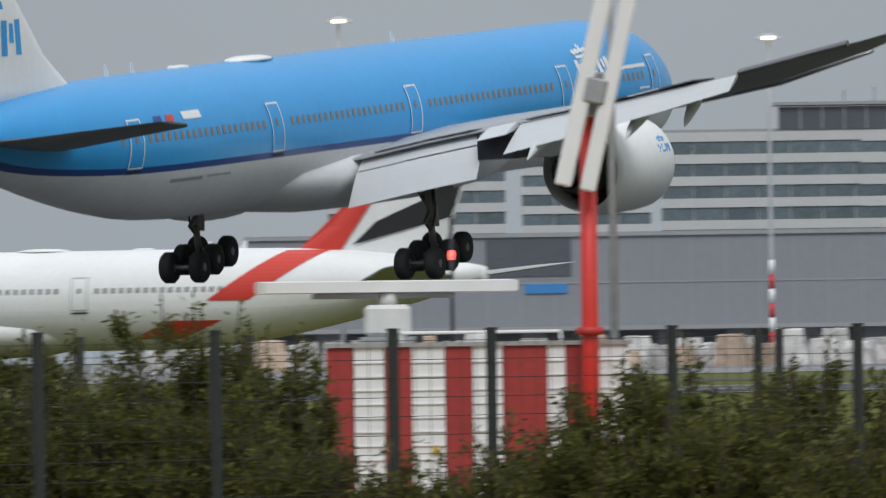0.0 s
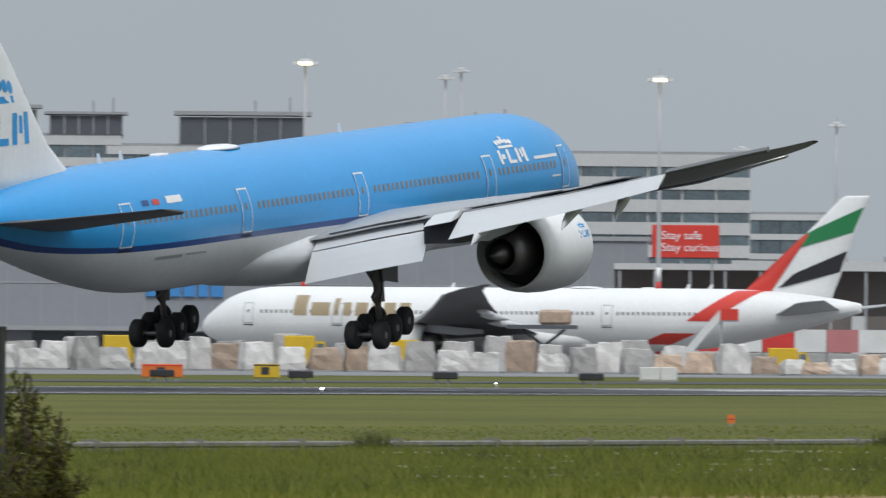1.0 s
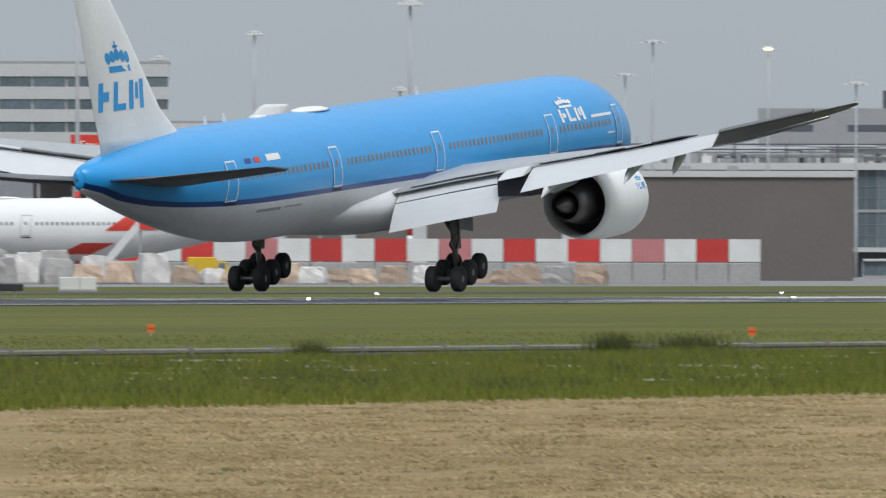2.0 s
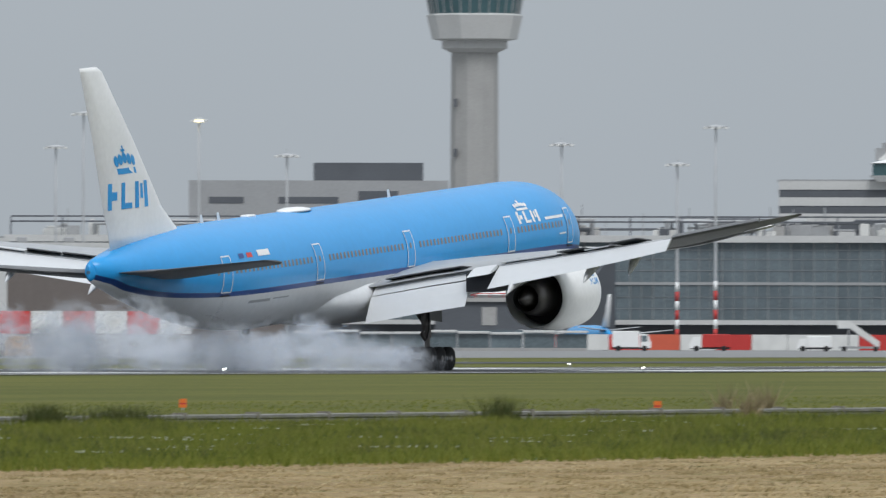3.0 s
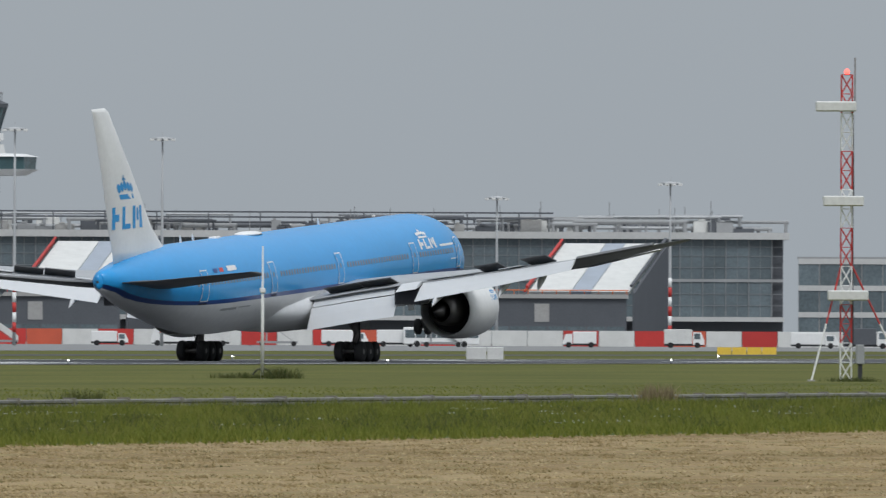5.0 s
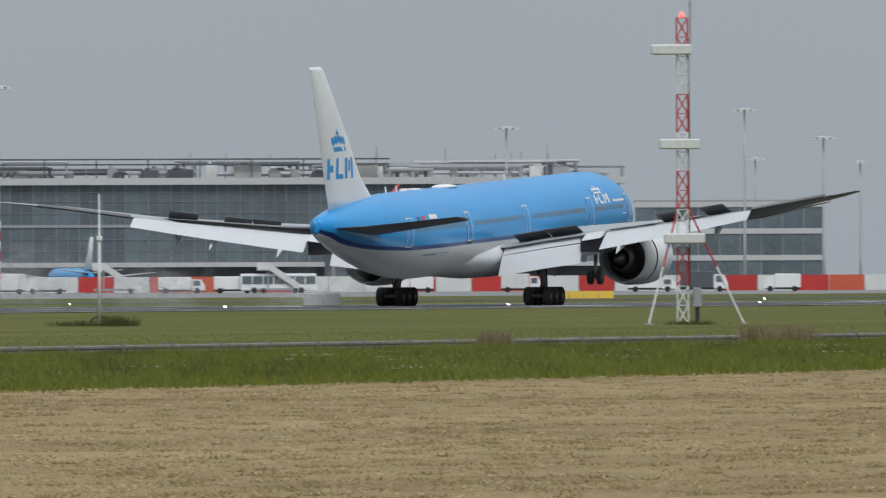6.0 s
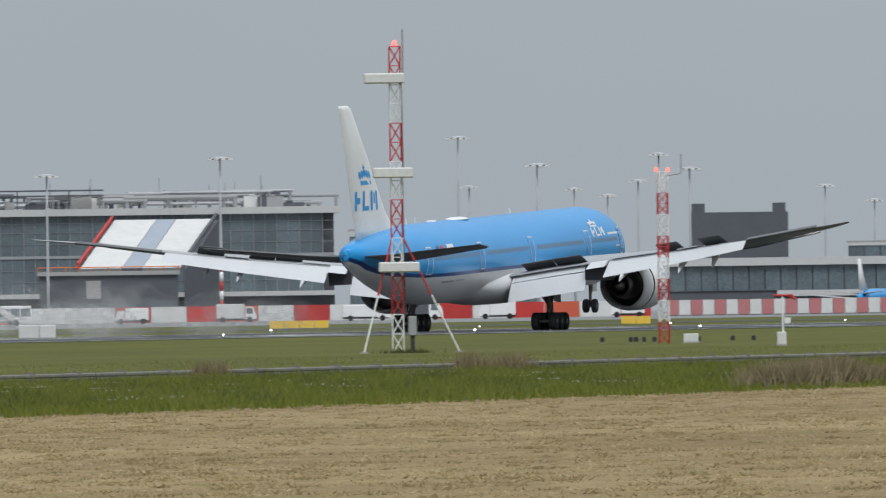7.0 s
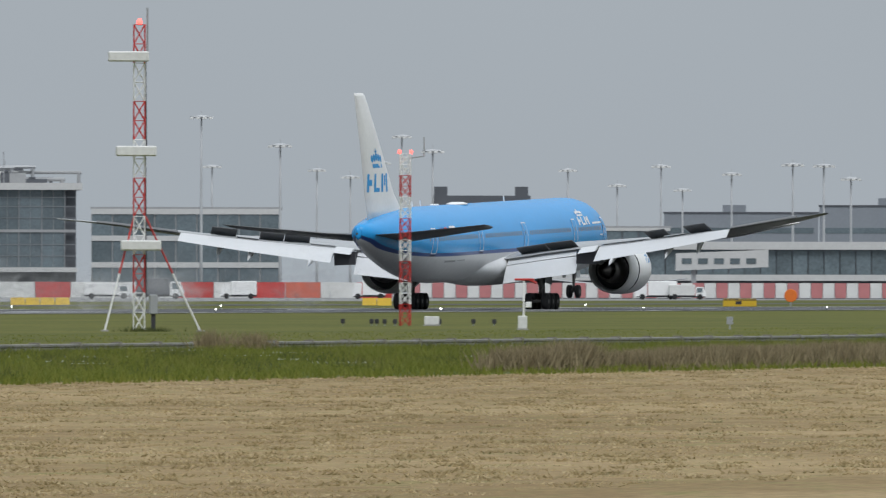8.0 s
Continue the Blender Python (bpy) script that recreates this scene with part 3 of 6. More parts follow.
    ng = part("nose_gear", bars((((0, 31.2, 0.5), (0, 31.2, 2.9)), ((0, 31.2, 1.4), (0, 32.6, 2.8)), ((-0.35, 31.2, 0.55), (0.35, 31.2, 0.55))), 0.12, 8), M["nozzle"], jet, "dark steel nose gear leg")
    for xx in (-0.36, 0.36):
        wheel(ng, xx, 31.2, 0.55, 0.54, 0.36)
    for s_ in (-1, 1):
        part("gear_door", slab([(29.8, 1.7), (31.0, 1.7), (31.0, 2.7), (29.8, 2.7)], "x", s_ * 0.6 - 0.02, s_ * 0.6 + 0.02), low_m, ng)
    # windows, doors, signs on the near side
    side = 1 if blue else -1
    frame_m = M["white"] if blue else M["wing"]
    doors = (-22.9, -9.9, 4.1, 20.1, 30.2) if blue else (-9.9, 4.1, 20.1, 30.2)
    f = -24.0
    while f < 30.5:
        if min(abs(f - d) for d in doors) > 1.1:
            plate(jet, "cabin_window", f - 0.13, f + 0.13, 5.72, 6.06, M["pane"], side, 0.015)
        f += 0.56
    for d in doors:
        dd = plate(jet, "door", d - 0.53, d + 0.53, 4.76, 6.66, top_m, side, 0.02)
        for f0, f1, z0, z1 in ((d - 0.58, d - 0.51, 4.72, 6.7), (d + 0.51, d + 0.58, 4.72, 6.7), (d - 0.58, d + 0.58, 6.66, 6.73), (d - 0.58, d + 0.58, 4.7, 4.76)):
            plate(dd, "door_frame", f0, f1, z0, z1, frame_m, side, 0.035, "pale outline")
        plate(dd, "door_sill", d - 0.58, d + 0.58, 4.5, 4.6, M["void"], side, 0.04, "dark sill")
        plate(dd, "door_window", d - 0.12, d + 0.12, 5.75, 6.05, M["pane"], side, 0.035)
    dome = part("antenna_dome", turned(((0.02, 0.42), (0.5, 0.38), (0.8, 0.22), (0.9, 0.0)), 20), M["white"], jet, "white satellite dome")
    dome.location, dome.scale = (0, -6.0, 8.34), (0.9, 2.1, 0.55)
    part("crown_fairing", boxes((-0.25, 0.25, -13.5, -12.3, 8.3, 8.5), bevel=0.06), M["white"], jet)
    for f in (9.0, -17.0, -19.5):
        part("aerial", slab([(f, 8.35), (f - 0.45, 8.35), (f - 0.5, 8.85), (f - 0.3, 8.85)], "x", -0.02, 0.02), M["white"], jet)
    if blue:
        mark = lambda f0, z0, sx: (lambda u, v: (lambda ff, zz: hull_point(ff, side_angle(ff, zz), 0.03))(f0 + u, z0 + v))
        dots_crown(jet, mark(23.1, 6.95, 1), 0.4, 0.15, M["white"], "white crown sign")
        block_sign(jet, mark(23.5, 6.2, 1), 0.42, 0.17, M["white"], "white block lettering")
        plate(jet, "lettering_bar", 26.0, 29.2, 6.25, 6.4, M["white"], 1, 0.02, "white line of small lettering")
        plate(jet, "lettering_bar", 28.0, 29.3, 5.3, 5.38, M["white"], 1, 0.02, "white line of small lettering")
        plate(jet, "lettering_bar", -19.6, -16.8, 3.95, 4.1, M["wing"], 1, 0.02, "grey line of small lettering")
        plate(jet, "lettering_bar", -16.4, -14.2, 4.02, 4.1, M["wing"], 1, 0.02, "grey line of small lettering")
        plate(jet, "registration_bar", -18.5, -16.8, 6.5, 6.82, M["white"], 1, 0.02, "white bar of lettering")
        plate(jet, "flag_mark", -20.0, -19.3, 6.5, 6.75, M["flag_red"], 1, 0.02, "small red flag mark")
        plate(jet, "flag_mark", -21.1, -20.4, 6.5, 6.75, M["navy"], 1, 0.02, "small blue flag mark")
        for s_ in (-1, 1):
            tail = lambda u, v, s_=s_: (s_ * fin_half(-31.0 + u - 0.5 * max(0.0, v - 1.6), 9.75 + v), -31.0 + u - 0.5 * max(0.0, v - 1.6), 9.75 + v)
            dots_crown(fin, lambda u, v, t_=tail: t_(u, v + 1.95), 0.52, 0.4, M["blue"], "blue crown sign")
            block_sign(fin, tail, 0.62, 0.36, M["blue"], "blue block lettering")
        cowl = lambda u, v: (9.6 + 2.035 * math.cos(0.25 + v / 2.04), 11.0 + u, 2.85 + 2.035 * math.sin(0.25 + v / 2.04))
        e_right = eng
        block_sign(e_right, cowl, 0.14, 0.09, M["blue"], "blue block lettering")
        dots_crown(e_right, lambda u, v: cowl(u, v + 0.5), 0.14, 0.08, M["blue"], "blue crown sign")
    else:
        def band(corners, mat, lab):
            for s_ in (-1, 1):
                bm = bmesh.new()
                a, b, c, d = (Vector(q) for q in corners)
                rows = []
                for k in range(5):
                    pts = [a.lerp(b, i / 6).lerp(d.lerp(c, i / 6), k / 4) for i in range(7)]
                    rows.append([bm.verts.new((s_ * fin_half(q.x, q.y), q.x, q.y)) for q in pts])
                for r0, r1 in zip(rows, rows[1:]):
                    for i in range(6):
                        bm.faces.new((r0[i], r0[i + 1], r1[i + 1], r1[i]))
                part("flag_band", bm, mat, fin, lab)
        band(((-23.5, 8.2), (-26.6, 8.2), (-30.6, 13.8), (-30.0, 13.8)), M["flag_red"], "red flag band")
        band(((-28.9, 12.3), (-35.3, 14.0), (-36.5, 16.5), (-30.3, 13.9)), M["green"], "green flag band")
        band(((-27.4, 8.5), (-33.9, 10.1), (-34.7, 12.2), (-29.0, 9.9)), M["black"], "black flag band")
        plate(jet, "flag_band", -21.4, -18.6, 5.2, 8.2, M["flag_red"], -1, 0.035, "red band", slant=-4.6)
        plate(jet, "flag_band", -16.5, -13.0, 2.9, 4.0, M["flag_red"], -1, 0.03, "red triangle band", slant=-3.0)
        fx = 25.0
        for w_, h_ in ((1.5, 2.0), (2.1, 1.3), (0.6, 1.7), (0.9, 1.3), (1.4, 1.3), (0.9, 1.8), (1.3, 1.3), (1.2, 1.3)):
            plate(jet, "lettering_bar", fx - w_, fx, 5.5, 5.5 + h_, M["gold"], -1, 0.03, "gold block of lettering")
            fx -= w_ + 0.45
    return jet


moving = []
# spoiler colour with the shade of the raised panels painted in
M["shaded_spoiler"] = paint("shaded_spoiler_grey", (0.075, 0.078, 0.082), 0.6, 2.0, 0.2)
M["pale_wing"] = paint("pale_wing_paint", (0.58, 0.59, 0.60), 0.4, 6.0, 0.03)
landing_jet = airliner(pose(RX, 551.9, 6.25, 3.6, 0, 4.8), "wide-body twin jet in sky blue and white landing on the runway", "blue", True)
moving.append((landing_jet, [(t, pose(RX, y, z + e, p, 0, w)) for t, y, z, p, w, e in JET_ROWS]))
airliner(at(25.489, 1480, 0.03, 63), "parked white wide-body jet with red green black tail", "flag", False)
airliner(at(30.96, 930, 0.03, 63), "white wide-body jet with a red striped tail on the taxiway", "flag", False)

# ---- cargo area ----


def grid_facade(name, az, d, width, z0, z1, floors, bays, wall, label, deep=18.0, band=0.5, glass=None, turn=0.0, category="building"):
    """A building with storeys: a body, and on its front each storey's parapet band and window bays."""
    b = thing(name, at(az, d, 0, turn), label, category)
    w = width / 2
    part("wall", boxes((-w, w, 0.3, deep, 0.0, z1)), wall, b)
    part("roof", boxes((-w - 0.2, w + 0.2, 0.1, deep + 0.2, z1, z1 + 0.35)), M["mid"], b)
    step = (z1 - z0) / floors
    bw = width / bays
    for k in range(floors):
        zz = z0 + k * step
        part("parapet", boxes((-w, w, 0.0, 0.35, zz + step * (1 - band), zz + step)), M["pale"], b, "pale parapet band")
        for i in range(bays):
            part("window", boxes((-w + i * bw + 0.12, -w + (i + 1) * bw - 0.12, 0.14, 0.3, zz, zz + step * (1 - band))), glass or M["glass"], b, "dark window strip")
    return b


def plant_room(az, d, width, z0, z1, masts=2):
    p = thing("rooftop_plant", at(az, d, z0), "dark louvred plant room on the office roof", "plant room")
    w, h = width / 2, z1 - z0
    part("louvre_box", boxes((-w, w, 0, 9, 0, h * 0.82)), M["slate"], p)
    part("roof", boxes((-w - 0.7, w + 0.7, -0.6, 9.6, h * 0.88, h)), M["mid"], p)
    for x in np.linspace(-w, w, 6):
        part("strut", boxes((x - 0.08, x + 0.08, -0.3, -0.1, 0, h * 0.9)), M["steel"], p)
    for k in range(masts):
        x = w * (0.2 + 0.55 * k)
        part("flue", bars((((x, 3, h), (x, 3, h + 1.4 + 0.4 * k)),), 0.14), M["steel"], p)
    return p


# galvanised mast colour, paled to paint in the haze of distance
M["hazed_mast_grey"] = paint("hazed_zinc_grey", (0.43, 0.44, 0.45), 0.6, 1.5, 0.12)


def lamp_mast(az, d, z, lit=False, banded=False, wide=2.6):
    """A high-mast apron light."""
    m = thing("light_mast", at(az, d), "tall grey apron light mast" + (" with banded base" if banded else "") + (" and lit lamps" if lit else ""), "light mast", "apron light masts")
    part("pole", turned(((0.27, 0), (0.24, z * 0.3), (0.18, z * 0.7), (0.13, z)), 10), M["hazed_mast_grey"], m)
    part("head_frame", turned(((0.25, z - 0.45), (wide / 2, z - 0.2), (wide / 2, z), (0.2, z + 0.2)), 12), M["hazed_mast_grey"], m)
    part("tip_rod", bars((((0, 0, z), (0, 0, z + 0.9)),), 0.05, 5), M["hazed_mast_grey"], m)
    for k in range(4):
        x = (k - 1.5) * wide / 3.4
        part("floodlight", boxes((x - 0.34, x + 0.34, -wide / 2 - 0.1, -wide / 2 + 0.4, z - 0.5, z - 0.15), bevel=0.04), M["lamp_on"] if lit and k in (1, 2) else M["offwhite"], m, "glowing floodlight" if lit and k in (1, 2) else "")
    if banded:
        for k in range(6):
            part("band", turned(((0.29, 2 + 1.5 * k), (0.285, 3.5 + 1.5 * k)), 10), M["red"] if k % 2 == 0 else M["white"], m, "red band" if k % 2 == 0 else "white band")
    return m


cargo = thing("cargo_shed", at(27.4, 1750), "long grey clad cargo warehouse beside the apron", "warehouse")
part("wall", boxes((-75, 72, 0, 40, 0, 15.2)), M["shed"], cargo)
part("roof_edge", boxes((-75.3, 72.3, -0.3, 40, 15.2, 15.7)), M["mid"], cargo)
part("canopy", boxes((-75, 72, -3.0, 0, 4.2, 4.7)), M["mid"], cargo)
for k in range(18):
    part("dock_door", boxes((-72 + 8 * k, -67 + 8 * k, -0.15, 0, 0, 4.0)), M["slate"], cargo, "dark dock door")
for k in range(37):
    part("panel_joint", boxes((-75 + 4 * k, -74.9 + 4 * k, -0.05, 0, 4.7, 15.2)), M["mid"], cargo)
part("panel_rail", boxes((-75, 72, -0.08, 0, 9.7, 9.85)), M["mid"], cargo)
part("high_window", boxes((-47, -37, -0.12, 0, 10.6, 15.0)), M["slate"], cargo, "dark window block")
sx = 13.3
for w_, z0_, z1_ in ((1.7, 8.2, 11.0), (0.35, 8.2, 12.6), (1.5, 8.2, 11.0), (1.5, 8.2, 11.0), (1.2, 8.2, 12.4), (1.5, 8.2, 11.0)):
    part("sign_shape", boxes((sx, sx + w_, -0.4, -0.1, z0_, z1_), bevel=0.08), M["van_blue"], cargo, "blue sign block")
    sx += w_ + 0.25
part("sign_shape", boxes((-42.5, -37.5, -0.2, 0, 8.6, 9.7)), M["van_blue"], cargo, "blue sign bar")

for az, w, z1, fl, by in ((27.83, 28, 28.6, 5, 7), (26.75, 24, 27.2, 5, 6), (26.2, 22, 27.6, 5, 6), (25.7, 15, 26.6, 5, 4), (28.55, 16, 27.0, 5, 4), (29.2, 22, 28.2, 5, 6), (27.28, 14, 28.4, 5, 4)):
    grid_facade("office_block", az, 1850, w, 15.0, z1, fl, by, M["mid"], "grey office block with banded windows behind the warehouse", band=0.42)
for az, w, z0, z1 in ((27.6, 13.6, 28.8, 32.2), (26.6, 15.6, 27.5, 31.6), (25.75, 13.2, 26.9, 30.4), (28.6, 12.0, 27.3, 31.0), (27.2, 9.0, 28.6, 31.4)):
    plant_room(az, 1850, w, z0, z1)
wb = grid_facade("white_office", 25.045, 1900, 26, 13.0, 27.4, 5, 6, M["pale"], "pale office building with window bands", band=0.55)
grid_facade("dark_office", 24.5, 2100, 14, 8.0, 21.8, 5, 5, M["slate"], "dark glazed office building", band=0.3)
brown = thing("brown_hangar", at(23.9, 1900), "brown clad hangar with pale roof edge", "hangar")
part("wall", boxes((-27, 62, 0, 30, 0, 13.2)), M["brown"], brown)
part("roof_edge", boxes((-27.3, 62.3, -0.4, 30, 13.2, 14.0)), M["pale"], brown)
for x in (-12.0, -3.0, 6.0, 25.0):
    part("column", boxes((x, x + 1.8, -0.5, 0, 0, 13.2)), M["pale"], brown, "pale column")
for k in range(12):
    part("roof_vent", boxes((-20 + 6 * k, -18.6 + 6 * k, 1, 2, 14.0, 14.7), bevel=0.1), M["mid"], brown)
canopy = thing("dock_canopy", at(24.87, 1700), "long flat canopy on posts beside the hangar", "canopy")
part("deck", boxes((-9, 24, 0, 12, 11.6, 12.3)), M["pale"], canopy)
for k in range(9):
    part("post", boxes((-8.5 + 4 * k, -8.2 + 4 * k, 0.2, 0.5, 0, 11.6)), M["steel"], canopy)
part("back_wall", boxes((-9, 24, 8, 8.3, 6.5, 11.6)), M["brown"], canopy)

board = thing("billboard", at(24.9, 1690), "red billboard with white lettering on posts", "billboard")
part("panel", boxes((-3.8, 3.8, 0, 0.3, 12.9, 16.6), bevel=0.05), M["flag_red"], board)
for x in (-3.0, 3.0):
    part("post", boxes((x - 0.12, x + 0.12, 0.3, 0.6, 0, 13.2)), M["steel"], board)
for line_text, zz in (("Stay safe", 15.0), ("Stay curious", 13.65)):
    fc = bpy.data.curves.new("lettering", "FONT")
    fc.body, fc.size, fc.extrude = line_text, 1.32, 0.02
    tx = new("lettering", fc)
    tx.matrix_world = pose(-2.75, -0.06, zz, 90)
    me = tx.to_mesh().copy()
    me.transform(Matrix.Translation((-2.75, -0.06, zz)) @ Matrix.Rotation(radians(90), 4, "X"))
    bpy.data.objects.remove(tx)
    me.materials.append(M["white"])
    lt = new("lettering", me)
    lt.parent = board
    lt["label"] = "white lettering"


def panel_fence(az0, az1, d, width, z0, z1, label, base=0.0, pattern="RWRW"):
    """A row of red and white barrier panels."""
    mid = (az0 + az1) / 2
    total = radians(az0 - az1) * d
    f = thing("barrier_fence", at(mid, d), label, "barrier")
    n = int(total / width)
    for k in range(n):
        x = -total / 2 + k * width
        c = pattern[k % len(pattern)]
        part("panel", boxes((x + 0.04, x + width - 0.04, 0, 0.12, z0, z1)), M["red"] if c == "R" else M["faded"] if c == "P" else M["orange_faded"] if c == "O" else M["offwhite"], f, "red panel" if c in "RPO" else "white panel")
        if base:
            part("concrete_block", boxes((x + 0.05, x + width - 0.05, -0.3, 0.5, 0, base - 0.02), bevel=0.06), M["concrete"], f, "grey concrete block")
        else:
            part("foot", boxes((x - 0.1, x + 0.1, -0.3, 0.4, 0, z0 + 0.4)), M["concrete"], f)
    return f


M["faded"] = paint("faded_red", (0.45, 0.17, 0.17), 0.6, 2.0, 0.12)
M["orange_faded"] = paint("orange_red", (0.55, 0.10, 0.05), 0.6, 2.0, 0.12)
panel_fence(24.85, 22.3, 1520, 3.27, 2.3, 4.6, "red and white barrier panels on grey concrete blocks", 2.2, "RWRWPW")
panel_fence(21.2, 15.27, 2300, 5.5, 0.2, 2.6, "red and white barrier panels before the terminal", 0.0, "WRWROWRWW")
panel_fence(15.25, 13.0, 2400, 1.9, 0.2, 2.6, "red and white barrier panels beside the apron", 0.0, "PW")

# wrapped freight pallets in rows
rng = random.Random(4)


def pallet(az, d, w, h, kind_):
    p = thing("cargo_pallet", at(az, d, 0.03, rng.uniform(-15, 15)), "plastic wrapped cargo pallet stacked on the apron" if kind_ else "carton stack under clear wrap on a pallet", "cargo pallet", "pallets on the apron")
    bm = boxes((-w / 2, w / 2, -1.2, 1.2, 0.18, h))
    bmesh.ops.subdivide_edges(bm, edges=bm.edges[:], cuts=2, use_grid_fill=True)
    for v in bm.verts:
        k = max(0.0, (v.co.z / h - 0.5))
        v.co.x += rng.uniform(-0.12, 0.12) - v.co.x * 0.35 * k
        v.co.y += rng.uniform(-0.1, 0.1) - v.co.y * 0.3 * k
        v.co.z += rng.uniform(-0.14, 0.1) if v.co.z > 0.5 else 0
    part("load", bm, M["wrap"] if kind_ else M["wrap_b"], p)
    part("base", boxes((-w / 2, w / 2, -1.2, 1.2, 0, 0.16)), M["steel"], p)


az = 30.2
while az > 23.0:
    w = rng.uniform(1.9, 3.1)
    pallet(az, 1400 + rng.uniform(-14, 14), w, rng.uniform(1.7, 3.2) if az > 24.7 else rng.uniform(1.2, 2.0), rng.random() < 0.68)
    az -= math.degrees(w / 1400) * rng.uniform(0.95, 1.2)
az = 29.8
while az > 24.9:
    w = rng.uniform(2.2, 3.2)
    pallet(az, 1440 + rng.uniform(-8, 8), w, rng.uniform(2.6, 3.7), rng.random() < 0.75)
    az -= math.degrees(w / 1440) * rng.uniform(1.2, 2.2)


def truck(az, d, length, h, body_m, label, turn=0.0, cab_m=None, category="truck"):
    """A service vehicle: box body, cab with windscreen, bumper and wheels."""
    v = thing("service_vehicle", at(az, d, 0.03, turn), label, category, "apron vehicles")
    L = length
    part("body", boxes((-L / 2, L * 0.2, -1.1, 1.1, 0.6, h), bevel=0.08), body_m, v)
    part("cab", loft([[(L * 0.22, y, z) for y, z in ((-1.05, 0.5), (1.05, 0.5), (1.05, h * 0.86), (-1.05, h * 0.86))], [(L * 0.42, y, z) for y, z in ((-1.05, 0.5), (1.05, 0.5), (1.0, h * 0.84), (-1.0, h * 0.84))], [(L * 0.5, y, z) for y, z in ((-1.05, 0.5), (1.05, 0.5), (1.0, h * 0.42), (-1.0, h * 0.42))]], smooth=False), cab_m or M["white"], v)
    part("side_window", boxes((L * 0.25, L * 0.4, -1.09, -1.04, h * 0.48, h * 0.78)), M["glass"], v, "dark side window")
    part("chassis", boxes((-L / 2, L * 0.48, -0.9, 0.9, 0.35, 0.62)), M["void"], v)
    for x in (-L * 0.34, L * 0.33):
        for y in (-1.0, 1.0):
            w = part("wheel", turned(((0.2, -0.14), (0.42, -0.14), (0.45, 0.0), (0.42, 0.14), (0.2, 0.14)), 12, "y"), M["tyre"], v)
            w.location = (x, y, 0.45)
    return v


def bus(az, d, length, label, turn=0.0):
    v = thing("bus", at(az, d, 0.03, turn), label, "bus", "apron vehicles")
    L = length
    part("body", boxes((-L / 2, L / 2, -1.3, 1.3, 0.4, 3.0), bevel=0.12), M["white"], v)
    n = int(L / 1.6)
    for k in range(n):
        part("window", boxes((-L / 2 + 0.3 + k * 1.6, -L / 2 + 1.75 + k * 1.6, -1.34, -1.28, 1.4, 2.6)), M["glass"], v, "dark window")
    for x in (-L * 0.32, L * 0.3):
        w = part("wheel", turned(((0.2, -0.14), (0.45, -0.14), (0.48, 0.0), (0.45, 0.14), (0.2, 0.14)), 12, "y"), M["tyre"], v)
        w.location = (x, -1.25, 0.48)
    return v


def stairs(az, d, z, run, label, turn=0.0, body=None):
    """Mobile passenger stairs."""
    s = thing("passenger_stairs", at(az, d, 0.03, turn), label, "passenger stairs", "passenger stairs")
    for y in (-0.9, 0.9):
        part("side_panel", slab([(0, 0.4), (run, z), (run, z + 1.1), (0, 1.5)], "y", y - 0.05, y + 0.05), M["offwhite"], s, "white side panel")
    n = int(z / 0.2)
    part("tread", boxes(*[(run * k / n, run * (k + 1.3) / n, -0.85, 0.85, 0.4 + (z - 0.4) * k / n, 0.5 + (z - 0.4) * k / n) for k in range(n)]), M["steel"], s)
    part("platform", boxes((run, run + 1.8, -1.0, 1.0, z - 0.15, z)), M["steel"], s)
    part("platform_rail", boxes((run, run + 1.8, -1.05, -1.0, z, z + 1.1)), body or M["flag_red"], s)
    part("chassis", boxes((0, run + 1.6, -1.0, 1.0, 0.45, 0.8), (run, run + 0.25, -0.8, 0.8, 0.8, z - 0.15)), M["mid"], s)
    for x in (0.6, run + 0.8):
        for y in (-1.0, 1.0):
            w = part("wheel", turned(((0.2, -0.12), (0.4, -0.12), (0.4, 0.12), (0.2, 0.12)), 12, "y"), M["tyre"], s)
            w.location = (x, y, 0.4)
    return s


stairs(24.93, 1462, 5.3, 4.2, "white mobile stairs with a red cover at the parked jet")
loader = thing("cargo_loader", at(25.42, 1466, 0.03), "scissor lift cargo loader raised beside the parked jet", "cargo loader")
part("platform", boxes((-4.2, 2.8, -1.6, 1.6, 4.3, 4.7)), M["slate"], loader)
part("chassis", boxes((-3.8, 2.4, -1.5, 1.5, 0.4, 1.0)), M["slate"], loader)
part("scissor", bars((((-2.6, -1.2, 1.0), (1.6, -1.2, 4.3)), ((1.6, -1.2, 1.0), (-2.6, -1.2, 4.3)), ((-2.6, 1.2, 1.0), (1.6, 1.2, 4.3)), ((1.6, 1.2, 1.0), (-2.6, 1.2, 4.3))), 0.14), M["void"], loader)
part("load", boxes((-1.0, 2.2, -1.3, 1.3, 4.72, 6.2), bevel=0.25), M["wrap_b"], loader, "wrapped load on the platform")
for az, d, lw, hh in ((27.05, 1422, 3.8, 3.3), (26.35, 1422, 4.2, 3.4), (25.95, 1422, 3.6, 3.1), (24.5, 1422, 4.0, 2.6)):
    truck(az, d, lw, hh, M["yellow"], "yellow container dolly truck on the apron", 0, M["yellow"])


